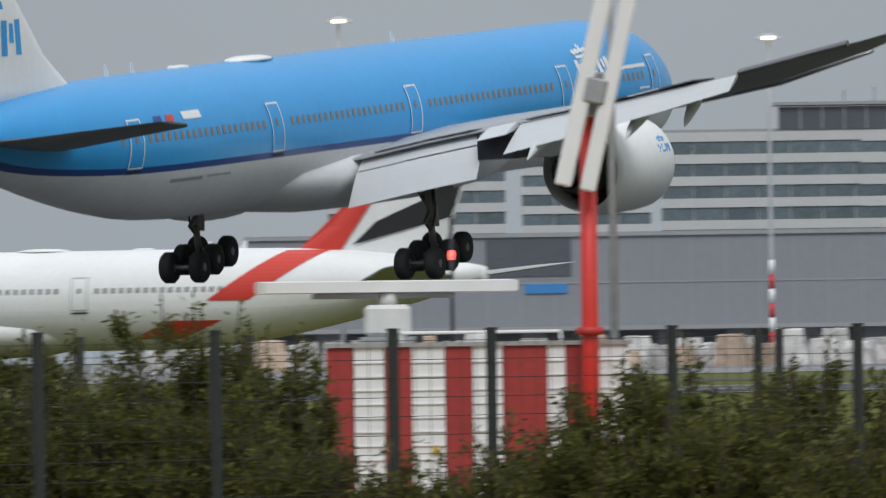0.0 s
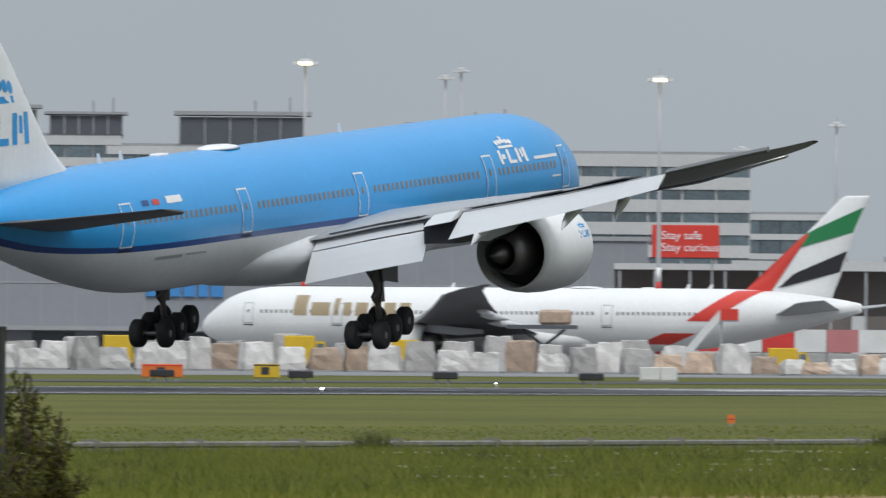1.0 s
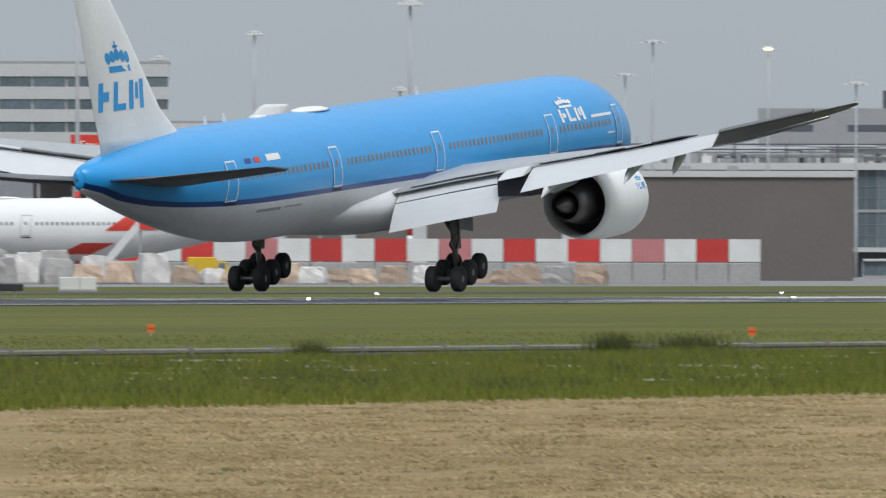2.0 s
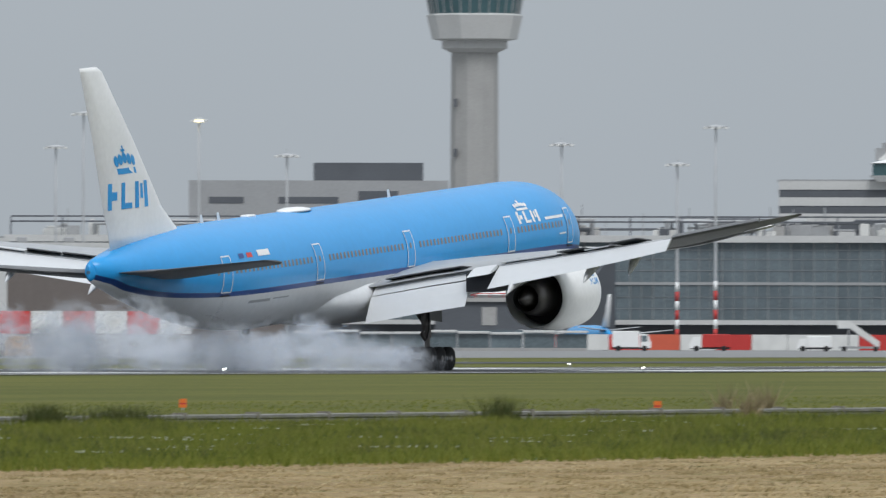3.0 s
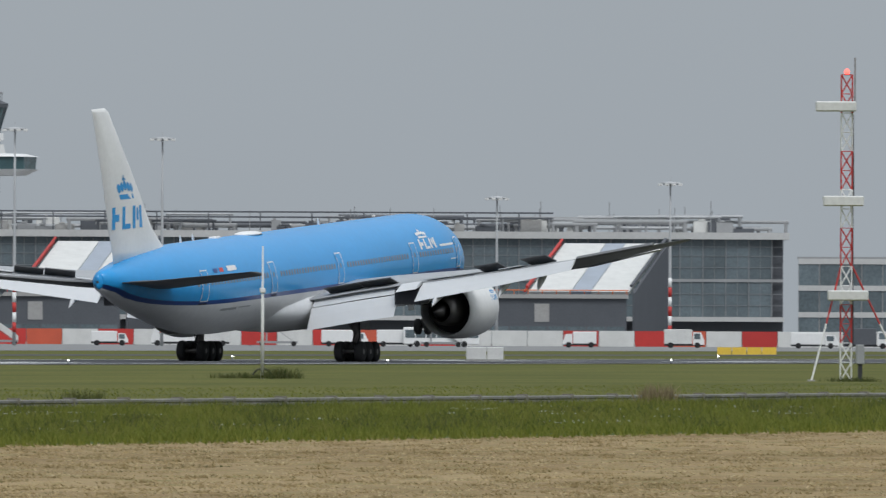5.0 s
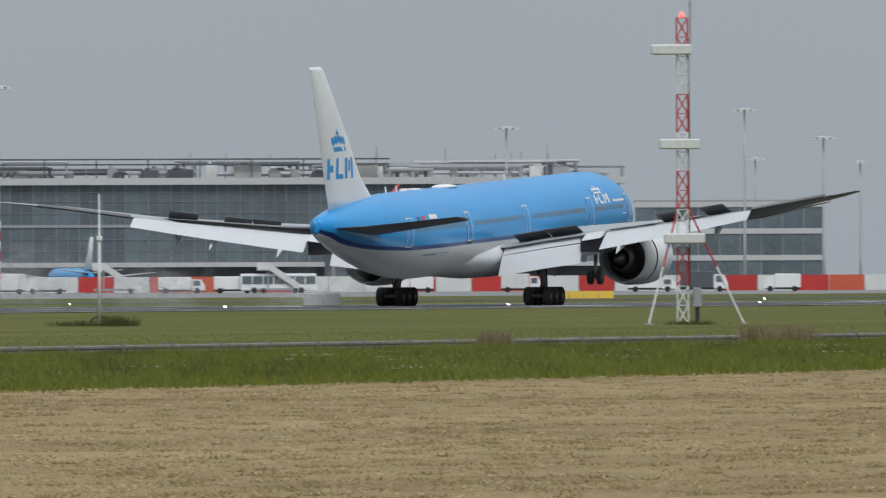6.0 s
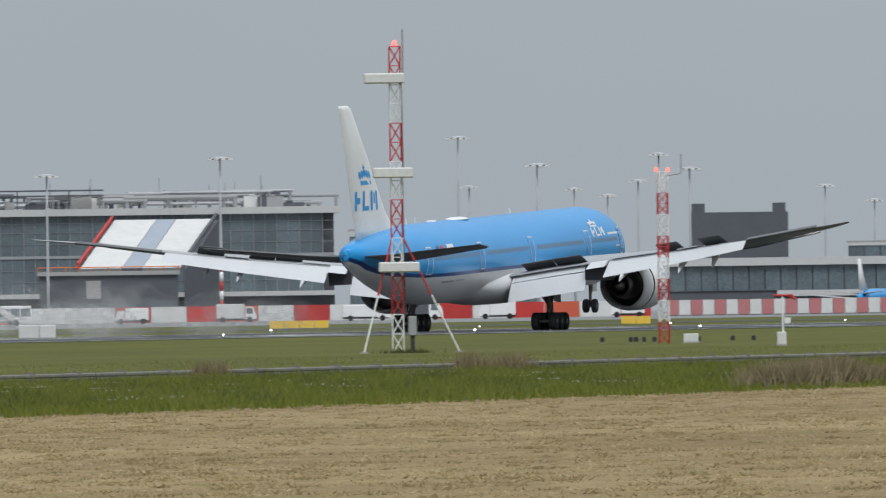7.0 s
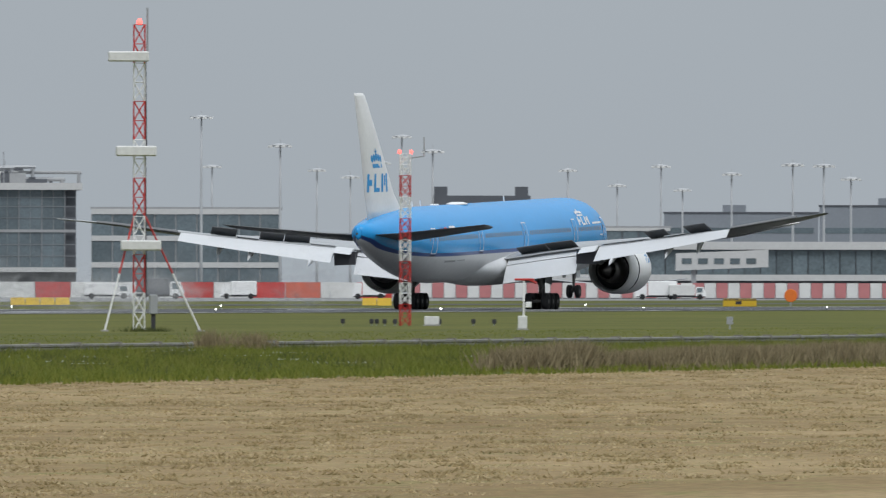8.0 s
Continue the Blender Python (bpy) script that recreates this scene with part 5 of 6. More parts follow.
for x in (-358, -367.1, -376.2, -385):
    p = thing("approach_light_unit", pose(x, 759, 0.03), "dark approach slope light box on short legs", "light unit", "approach slope lights")
    part("box", boxes((-0.5, 0.5, -0.8, 0.5, 0.35, 0.75), bevel=0.05), M["void"], p)
    for lx, ly in ((-0.35, -0.5), (0.35, -0.5), (0, 0.3)):
        part("leg", bars((((lx, ly, 0), (lx, ly, 0.4)),), 0.04), M["steel"], p)


def lattice(m, height, width, label, group, sections=9, red_first=True, taper=1.0):
    """A square lattice mast in red and white bands."""
    t = thing("lattice_mast", m, label, "lattice mast", group)
    w = width / 2
    step = height / sections
    cells = 2
    for k in range(sections):
        z0 = k * step
        pairs = []
        for sx_, sy_ in ((-1, -1), (1, -1), (1, 1), (-1, 1)):
            pairs.append(((sx_ * w, sy_ * w, z0), (sx_ * w, sy_ * w, z0 + step)))
        for c in range(cells):
            a, b = z0 + step * c / cells, z0 + step * (c + 1) / cells
            for (x0, y0), (x1, y1) in (((-w, -w), (w, -w)), ((w, -w), (w, w)), ((w, w), (-w, w)), ((-w, w), (-w, -w))):
                pairs.append(((x0, y0, a), (x1, y1, b)))
                pairs.append(((x1, y1, a), (x0, y0, b)))
                pairs.append(((x0, y0, b), (x1, y1, b)))
        odd = (k % 2 == 0) == red_first
        part("mast_section", bars(pairs, 0.015, 4), M["red"] if odd else M["white"], t, "red lattice section" if odd else "white lattice section")
    return t


gs = lattice(at(16.281, 610, 0, 4), 12.5, 0.45, "red and white lattice mast with three white aerials and stays", "", 8, False)
for zz, xa in ((11.2, -1.3), (7.35, -0.98), (3.5, -0.78)):
    part("aerial_panel", boxes((xa, xa + 1.66, -0.55, -0.25, zz - 0.21, zz + 0.21), bevel=0.05), M["offwhite"], gs, "white box aerial")
    part("bracket", boxes((-0.2, 0.2, -0.3, -0.2, zz - 0.1, zz + 0.1)), M["steel"], gs)
part("rod", bars((((0.33, 0, 11.2), (0.33, 0, 13.2)), ((0.2, 0, 11.6), (0.33, 0, 11.6))), 0.04), M["steel"], gs, "thin grey rod")
part("top_light", turned(((0.09, 12.5), (0.11, 12.62), (0.05, 12.75)), 8), M["red_on"], gs, "red obstruction light")
for top_x, foot_x, foot_y in ((-0.2, -1.43, -0.4), (0.25, 2.55, 0.5)):
    mid_x, mid_y = (top_x + foot_x) / 2, foot_y / 2
    part("stay", bars((((top_x, 0, 4.7), (mid_x, mid_y, 2.35)),), 0.04), M["red"], gs, "red upper stay")
    part("stay", bars((((mid_x, mid_y, 2.35), (foot_x, foot_y, 0)),), 0.04), M["white"], gs, "white lower stay")
    part("footing", boxes((foot_x - 0.15, foot_x + 0.15, foot_y - 0.15, foot_y + 0.15, 0, 0.06)), M["concrete"], gs)
part("cable_run", bars((((0.3, 0.1, 1.4), (0.26, 0.1, 7.2)), ((0.3, 0.1, 7.2), (0.26, 0.1, 11.0))), 0.03, 6), M["void"], gs, "black cable run")
part("control_box", boxes((0.42, 0.75, -0.2, 0.2, 0.7, 1.5), bevel=0.03), M["steel"], gs)
part("box_leg", boxes((0.5, 0.67, -0.1, 0.1, 0, 0.7)), M["void"], gs)
m2 = lattice(at(15.262, 705, 0, 10), 8.1, 0.46, "red and white lattice mast with two red lamps", "", 8, True)
for x in (-0.28, 0.28):
    part("lamp", turned(((0.05, 8.1), (0.07, 8.15), (0.07, 8.25), (0.03, 8.3)), 8, "z", (x, 0, 0)), M["red_on"], m2, "red obstruction light")
part("aerial", bars((((0.9, 0.0, 8.0), (0.9, 0, 8.9)), ((0.2, 0, 7.9), (0.9, 0, 8.0))), 0.03), M["steel"], m2)
bx = thing("equipment_cabinet", at(15.16, 705), "small white equipment cabinet beside the lattice mast", "cabinet")
part("body", boxes((-0.35, 0.35, -0.3, 0.3, 0.05, 0.45), bevel=0.03), M["offwhite"], bx)
part("foot", boxes((-0.4, 0.4, -0.35, 0.35, 0, 0.05)), M["concrete"], bx)
for az in (15.5, 15.39, 15.37, 15.34, 15.3, 15.13, 15.0, 14.92):
    s_ = thing("field_aerial", at(az, 706 + rng.uniform(-4, 4)), "small dark aerial box on a stub in the grass", "aerial", "monitor aerials")
    part("box", boxes((-0.1, 0.1, -0.1, 0.1, 0.1, 0.32), bevel=0.02), M["void"], s_)
    part("stub", boxes((-0.03, 0.03, -0.03, 0.03, 0, 0.1)), M["steel"], s_)
mon = thing("monitor_post", at(14.812, 640), "white monitor cabinet and pole with a red cross bar", "monitor post")
part("cabinet", boxes((-0.2, 0.2, -0.2, 0.2, 0.05, 0.6), bevel=0.03), M["offwhite"], mon)
part("pole", bars((((0.05, 0, 0.6), (0.05, 0, 2.1)),), 0.045), M["white"], mon)
part("cross_bar", bars((((-0.35, 0, 2.15), (0.5, 0, 2.15)), ((0.3, 0, 2.15), (0.6, 0, 2.0))), 0.05), M["red"], mon, "red cross bar")
part("junction_box", boxes((0.12, 0.38, -0.1, 0.1, 0.95, 1.2), bevel=0.02), M["white"], mon)
part("foot", boxes((-0.25, 0.25, -0.25, 0.25, 0, 0.05)), M["concrete"], mon)
vhf = thing("aerial_pole", at(18.515, 609), "slim white aerial pole with a curved base pipe", "aerial pole")
part("pole", turned(((0.07, 0), (0.06, 3.6), (0.04, 3.6), (0.03, 5.4)), 10), M["offwhite"], vhf)
part("clamp", boxes((-0.11, 0.11, -0.11, 0.11, 3.5, 3.7), bevel=0.02), M["white"], vhf)
part("base_pipe", bars([((0.42 * math.cos(a), 0.1, 0.42 * math.sin(a)), (0.42 * math.cos(a + 0.35), 0.1, 0.42 * math.sin(a + 0.35))) for a in np.arange(0, 2.8, 0.35)], 0.035), M["void"], vhf)
for az, d in ((22.418, 374), (20.6, 365), (24.72, 385)):
    o = thing("marker_board", at(az, d), "small orange marker board in the grass", "marker board", "marker boards")
    part("board", boxes((-0.09, 0.09, -0.02, 0.02, 0.08, 0.30)), M["orange"], o)
    part("stripe", boxes((-0.092, 0.092, -0.025, 0.025, 0.16, 0.2)), M["red"], o, "red stripe")
    part("peg", boxes((-0.02, 0.02, -0.02, 0.02, 0, 0.08)), M["steel"], o)

# guard rail along the perimeter track
RAIL_X = -118.0
guard = thing("guard_rail", pose(RAIL_X, 0, 0), "weathered grey guard rail on short posts", "guard rail")
prof = [(0.0, 0.04), (0.06, 0.06), (0.06, 0.11), (0.0, 0.13), (0.06, 0.15), (0.06, 0.21), (0.0, 0.23), (-0.04, 0.23), (-0.04, 0.04)]
for y in np.arange(150, 700, 8.0):
    part("rail_beam", loft([[(x, y + 0.01, z) for x, z in prof], [(x, y + 7.99, z) for x, z in prof]], smooth=False), M["rail"], guard, "")
post_me = None
for y in np.arange(150, 700, 4.0):
    if post_me is None:
        p0 = part("post", boxes((-0.2, 0.085, -0.07, 0.07, -0.1, 0.27)), M["wood"], guard)
        post_me = p0.data
        p0.location = (0, y, 0)
    else:
        q = new("post", post_me)
        q.parent, q.location = guard, (0, y, 0)

# ---- grass, straw and flowers ----


def blades(name, n, region, height, width, material, label, seed, lean=0.35, z=0.02, rough=0.0):
    """Loose blades over a region function that gives x, y."""
    r = np.random.RandomState(seed)
    x, y = region(r, n)
    hgt = height * r.uniform(0.45, 1.25, n) * (1 + rough * (0.5 * np.sin(x * 0.7 + 2 * np.sin(y * 0.09)) + 0.5 * np.sin(y * 0.31 + 1.3 * np.sin(x * 0.5))))
    a = r.uniform(0, 2 * math.pi, n)
    dx, dy = np.cos(a) * width, np.sin(a) * width
    lx, ly = r.normal(0, lean, n) * hgt, r.normal(0, lean, n) * hgt
    v = np.empty((n, 3, 3))
    v[:, 0] = np.stack([x - dx, y - dy, np.full(n, z)], 1)
    v[:, 1] = np.stack([x + dx, y + dy, np.full(n, z)], 1)
    v[:, 2] = np.stack([x + lx, y + ly, z + hgt], 1)
    me = bpy.data.meshes.new(name)
    me.from_pydata(v.reshape(-1, 3).tolist(), [], np.arange(3 * n).reshape(-1, 3).tolist())
    me.materials.append(material)
    return tagged(new(name, me), label, name.split("_")[-1], kind="stuff")


def island(name, a, b_col, rough=0.7):
    """Leaf surface whose colour varies from blade to blade; thin enough to let light through."""
    m = bpy.data.materials.new(name)
    m.use_nodes = True
    n, l = m.node_tree.nodes, m.node_tree.links
    g = n.new("ShaderNodeNewGeometry")
    mx = n.new("ShaderNodeMix")
    mx.data_type = "RGBA"
    mx.inputs["A"].default_value, mx.inputs["B"].default_value = (*a, 1), (*b_col, 1)
    l.new(g.outputs["Random Per Island"], mx.inputs["Factor"])
    l.new(mx.outputs["Result"], n["Principled BSDF"].inputs["Base Color"])
    n["Principled BSDF"].inputs["Roughness"].default_value = rough
    n["Principled BSDF"].inputs["Specular IOR Level"].default_value = 0.2
    thin, both = n.new("ShaderNodeBsdfTranslucent"), n.new("ShaderNodeMixShader")
    both.inputs[0].default_value = 0.45
    l.new(mx.outputs["Result"], thin.inputs["Color"])
    l.new(n["Principled BSDF"].outputs[0], both.inputs[1])
    l.new(thin.outputs[0], both.inputs[2])
    l.new(both.outputs[0], n["Material Output"].inputs["Surface"])
    return m


M["blade"] = island("tall_grass", (0.115, 0.142, 0.02), (0.235, 0.245, 0.05))
M["straw"] = island("straw", (0.36, 0.27, 0.135), (0.54, 0.42, 0.235))
# a paler straw tint; heap below is a deeper one
M["pale_straw"] = island("pale_straw_tint", (0.44, 0.35, 0.2), (0.6, 0.49, 0.3))
M["pale_blade"] = island("yellow_grass", (0.15, 0.165, 0.03), (0.26, 0.245, 0.07))
M["weed"] = island("weed_leaf", (0.05, 0.075, 0.02), (0.12, 0.12, 0.045))
M["dry"] = island("dry_stem", (0.19, 0.155, 0.09), (0.37, 0.3, 0.18))
M["leaf"] = island("willow_leaf", (0.038, 0.05, 0.012), (0.15, 0.15, 0.036))
M["heap"] = island("deep_straw_tint", (0.27, 0.21, 0.1), (0.42, 0.33, 0.18))
M["petal"] = island("white_petal", (0.55, 0.55, 0.5), (0.7, 0.7, 0.6))


def wedge(x0, x1):
    """Places between two lines along the runway, as far as the view sweeps."""
    def region(r, n):
        x = r.uniform(x0, x1, n)
        a = r.uniform(radians(12.8), radians(31.5), n)
        return x, -x / np.tan(a)
    return region


blades("verge_grass", 110000, wedge(-116.5, -81), 0.15, 0.013, M["blade"], "tall green verge grass along the rail", 1, lean=0.6, rough=0.6)
blades("edge_grass", 26000, wedge(-84, -77.5), 0.16, 0.02, M["blade"], "short green grass at the field edge", 2)
blades("rail_grass", 14000, wedge(-119.5, -116.5), 0.15, 0.012, M["weed"], "rank dark grass along the rail", 3)
blades("stubble_straw", 60000, wedge(-79, -33), 0.03, 0.007, M["straw"], "cut straw lying on the mown field", 4, lean=1.6)
blades("lawn_grass", 40000, wedge(-160, -119), 0.045, 0.02, M["blade"], "mown grass between rail and runway", 5)


def clump(r0):
    def region(r, n):
        k = len(r0)
        i = r.randint(0, k, n)
        c = np.array(r0)[i]
        return c[:, 0] + r.normal(0, 1, n) * c[:, 2], c[:, 1] + r.normal(0, 1, n) * c[:, 3]
    return region


rr = random.Random(7)


def spots(n, x0, x1, a0, a1, rx, ry):
    """Random clump centres with their spread, between two lines along the runway."""
    out = []
    for _ in range(n):
        x = rr.uniform(x0, x1)
        k = rr.uniform(0.6, 1.5)
        out.append((x, -x / math.tan(radians(rr.uniform(a0, a1))), rx * k, ry * k))
    return out


for shade, count, tall, seed_ in (("straw", 4200, 0.03, 6), ("heap", 2400, 0.045, 9), ("pale_straw", 2000, 0.035, 10)):
    blades("straw_tufts", count * 26, clump(spots(count, -79, -33, 13.0, 25.2, 0.1, 0.2)), tall, 0.022, M[shade], "tufts of cut straw on the mown field", seed_, lean=1.5)
blades("regrowth_tufts", 5500, clump(spots(350, -79, -33, 13.0, 25.2, 0.12, 0.3)), 0.04, 0.008, M["weed"], "green regrowth in the stubble", 13, lean=0.8)
for shade, count, tall, seed_ in (("blade", 1500, 0.24, 11), ("pale_blade", 800, 0.22, 12), ("weed", 700, 0.24, 14)):
    blades("verge_tussocks", count * 45, clump(spots(count, -115, -82, 13.0, 30.0, 0.28, 0.5)), tall, 0.012, M[shade], "tussocks of rank grass in the verge", seed_, lean=0.6)
flowers = []
for k in range(90):
    x = rr.uniform(-108, -83)
    a = radians(rr.uniform(13, 26))
    flowers.append((x, -x / math.tan(a), 0.35, 0.5))
blades("meadow_flowers", 1000, clump(flowers), 0.035, 0.016, M["petal"], "small white umbel flowers in the verge", 8, lean=0.5, z=0.17)


def weed_patch(az, d, spread, h, n, mat, label, seed):
    a = radians(az)
    cx, cy = -d * math.sin(a), d * math.cos(a)
    ob = blades("weed_clump", n, clump([(cx, cy, spread * 0.3, spread * 0.55)]), h * 0.8, 0.028 if mat is M["dry"] else 0.016, mat, label, seed, lean=0.35)
    tagged(ob, label, "weeds", "weed clumps")
    return ob


for k, (az, d, sp, h, n, mt) in enumerate(((22.95, 300, 0.7, 0.55, 500, "weed"), (22.65, 302, 1.1, 0.5, 700, "weed"), (21.2, 318, 0.6, 0.7, 300, "weed"), (20.25, 338, 0.35, 0.8, 90, "dry"), (20.18, 350, 0.2, 1.0, 45, "dry"), (20.35, 352, 0.3, 0.9, 50, "dry"), (19.2, 365, 0.9, 0.5, 300, "weed"), (18.45, 608, 1.2, 0.55, 500, "weed"), (18.6, 610, 1.6, 0.3, 400, "weed"),
                                              (17.0, 395, 0.7, 0.6, 300, "dry"), (16.0, 420, 0.7, 0.7, 300, "dry"), (15.85, 425, 1.0, 0.6, 350, "dry"), (16.25, 600, 1.6, 0.25, 400, "weed"), (14.78, 318, 1.3, 0.62, 2600, "dry"), (14.62, 322, 0.9, 0.7, 2200, "dry"), (14.38, 328, 1.1, 0.5, 1800, "dry"), (14.2, 332, 1.2, 0.55, 2200, "dry"), (14.0, 337, 1.3, 0.58, 2400, "dry"), (13.82, 341, 1.2, 0.56, 2400, "dry"), (13.62, 346, 1.4, 0.62, 2600, "dry"), (13.42, 350, 1.2, 0.6, 2200, "dry"), (24.1, 285, 0.6, 0.45, 300, "weed"), (26.1, 262, 0.5, 0.5, 250, "weed"))):
    weed_patch(az, d, sp, h, n, M[mt], "clump of rank dry weeds" if mt == "dry" else "clump of rank green weeds", 40 + k)

# ---- fenced radar station in the foreground ----
D0 = 140.0
hut = thing("radar_hut", at(28.975, D0), "red and white striped radar hut behind the fence", "hut")
W0 = 1.42
part("body", boxes((-W0, W0, 0.02, 2.4, 0.0, 1.84)), M["offwhite"], hut)
x, k = -W0, 0
for w_ in (0.26, 0.29, 0.25, 0.31, 0.26, 0.28, 0.42, 0.17, 0.3, 0.3):
    if x >= W0 - 0.02:
        break
    w_ = min(w_, W0 - x)
    pan = part("cladding", boxes((x + 0.003, x + w_ - 0.003, -0.02, 0.02, 0.0, 1.86), bevel=0.005), M["hut_red"], hut, "red cladding panel") if k % 2 == 0 else part("cladding", boxes((x + 0.003, x + w_ - 0.003, -0.02, 0.02, 0.0, 1.86), *[(x + 0.003, x + w_ - 0.003, -0.035, -0.02, z, z + 0.012) for z in np.arange(0.15, 1.8, 0.13)]), M["white"], hut, "white cladding panel")
    x += w_
    k += 1
part("roof_edge", boxes((-W0 - 0.03, W0 + 0.03, -0.05, 2.45, 1.86, 1.9)), M["concrete"], hut)
part("roof_rail", bars((((-W0 * 0.5, 0.1, 1.99), (W0 * 0.55, 0.1, 1.99)), ((-W0 * 0.5, 0.1, 1.9), (-W0 * 0.5, 0.1, 1.99)), ((0, 0.1, 1.9), (0, 0.1, 1.99)), ((W0 * 0.55, 0.1, 1.9), (W0 * 0.55, 0.1, 1.99))), 0.015), M["white"], hut)
part("warning_sign", slab([(-0.45, 0.86), (-0.35, 0.86), (-0.4, 0.95)], "y", -0.05, -0.04), M["yellow"], hut, "small yellow warning triangle")
turret = thing("radar_turret", at(29.318, D0 + 0.8, 1.9), "white surface radar with a long rotating bar aerial", "radar")
part("gearbox", boxes((-0.22, 0.22, -0.3, 0.3, 0.06, 0.36), bevel=0.04), M["offwhite"], turret)
part("foot", boxes((-0.26, 0.26, -0.34, 0.34, 0, 0.06)), M["steel"], turret)
part("neck", turned(((0.09, 0.36), (0.07, 0.47)), 12), M["offwhite"], turret)
bar = part("bar_aerial", loft([[(x, y, z) for y, z in ((-0.09, -0.05), (0.07, -0.06), (0.09, 0.0), (0.07, 0.06), (-0.09, 0.05))] for x in (-1.38, -1.36, 1.36, 1.38)], smooth=False), M["white"], turret, "long white bar aerial")
part("bar_spine", boxes((-0.75, 0.75, 0.02, 0.12, -0.11, -0.06)), M["mid"], bar)
bar_rows = []
for k in range(34):
    t = min(8.0, k * 0.25)
    bar_rows.append((t, pose(0, 0, 0.53, 0, 0, 30 - 270 * t)))
moving.append((bar, bar_rows))
mast = thing("radar_mast", at(28.543, D0 - 0.3), "red mast with a white rotating double bar radar", "radar mast")
part("mast_tube", turned(((0.085, 0), (0.08, 1.9), (0.075, 4.0)), 14), M["mast_red"], mast)
part("flange", turned(((0.13, 1.95), (0.13, 2.02)), 14), M["red"], mast)
part("head_box", boxes((-0.05, 0.2, -0.12, 0.12, 3.98, 4.4), bevel=0.02), M["steel"], mast, "grey drive box")
arm = part("double_aerial", boxes((-0.19, -0.03, -0.08, 0.05, -0.93, 0.93), (0.05, 0.2, -0.06, 0.08, -0.93, 0.93), bevel=0.02), M["white"], mast, "white double bar aerial")
part("cross_brace", boxes((-0.1, 0.1, -0.1, 0.1, -0.12, 0.12), bevel=0.02), M["steel"], arm)
arm_rows = []
for k in range(17):
    t = 0.5 * k
    arm_rows.append((t, pose(0.08, -0.25, 4.22, 0, 13 - 110 * t, 0)))
moving.append((arm, arm_rows))
pole = thing("lightning_pole", at(28.45, D0 + 2.0), "slim grey lightning pole", "pole")
part("tube", turned(((0.045, 0), (0.035, 4.5), (0.015, 6.5)), 8), M["steel"], pole)
whip = thing("beacon_pole", at(29.07, D0 + 1.5), "thin dark pole with a red beacon", "pole")
part("tube", turned(((0.02, 0), (0.018, 3.1)), 8), M["void"], whip)
part("beacon", turned(((0.02, 2.68), (0.03, 2.72), (0.02, 2.77)), 10), M["red_on"], whip, "lit red beacon")

FX = -58.0
fence = thing("wire_fence", pose(FX, 0, 0), "dark steel mesh fence with square posts", "fence")
ys = [-FX / math.tan(radians(a)) for a in (32.1, 31.35, 30.66, 29.98, 29.3, 28.923, 28.23, 27.519)]
for y in ys:
    part("post", boxes((-0.03, 0.03, y - 0.035, y + 0.035, 0, 1.98), (-0.036, 0.036, y - 0.042, y + 0.042, 1.98, 2.0)), M["post"], fence)
for zz in np.arange(0.25, 1.95, 0.15):
    part("wire", boxes((-0.003, 0.003, ys[0], ys[-1], zz - 0.003, zz + 0.003)), M["post"], fence)
part("mesh_panel", boxes(*[(-0.002, 0.002, y - 0.002, y + 0.002, 0.1, 1.92) for y in np.arange(ys[0], ys[-1], 0.25)]), M["post"], fence)
back_fence = thing("wire_fence", pose(FX - 14, 0, 0), "dark steel mesh fence behind the hut", "fence")
for a in (30.5, 29.85, 29.2, 28.594, 27.9, 27.82):
    y = -(FX - 14) / math.tan(radians(a))
    part("post", boxes((-0.03, 0.03, y - 0.04, y + 0.04, 0, 2.0)), M["post"], back_fence)
for zz in (0.6, 1.2, 1.8):
    part("wire", boxes((-0.003, 0.003, -(FX - 14) / math.tan(radians(30.5)), -(FX - 14) / math.tan(radians(27.82)), zz - 0.003, zz + 0.003)), M["post"], back_fence)


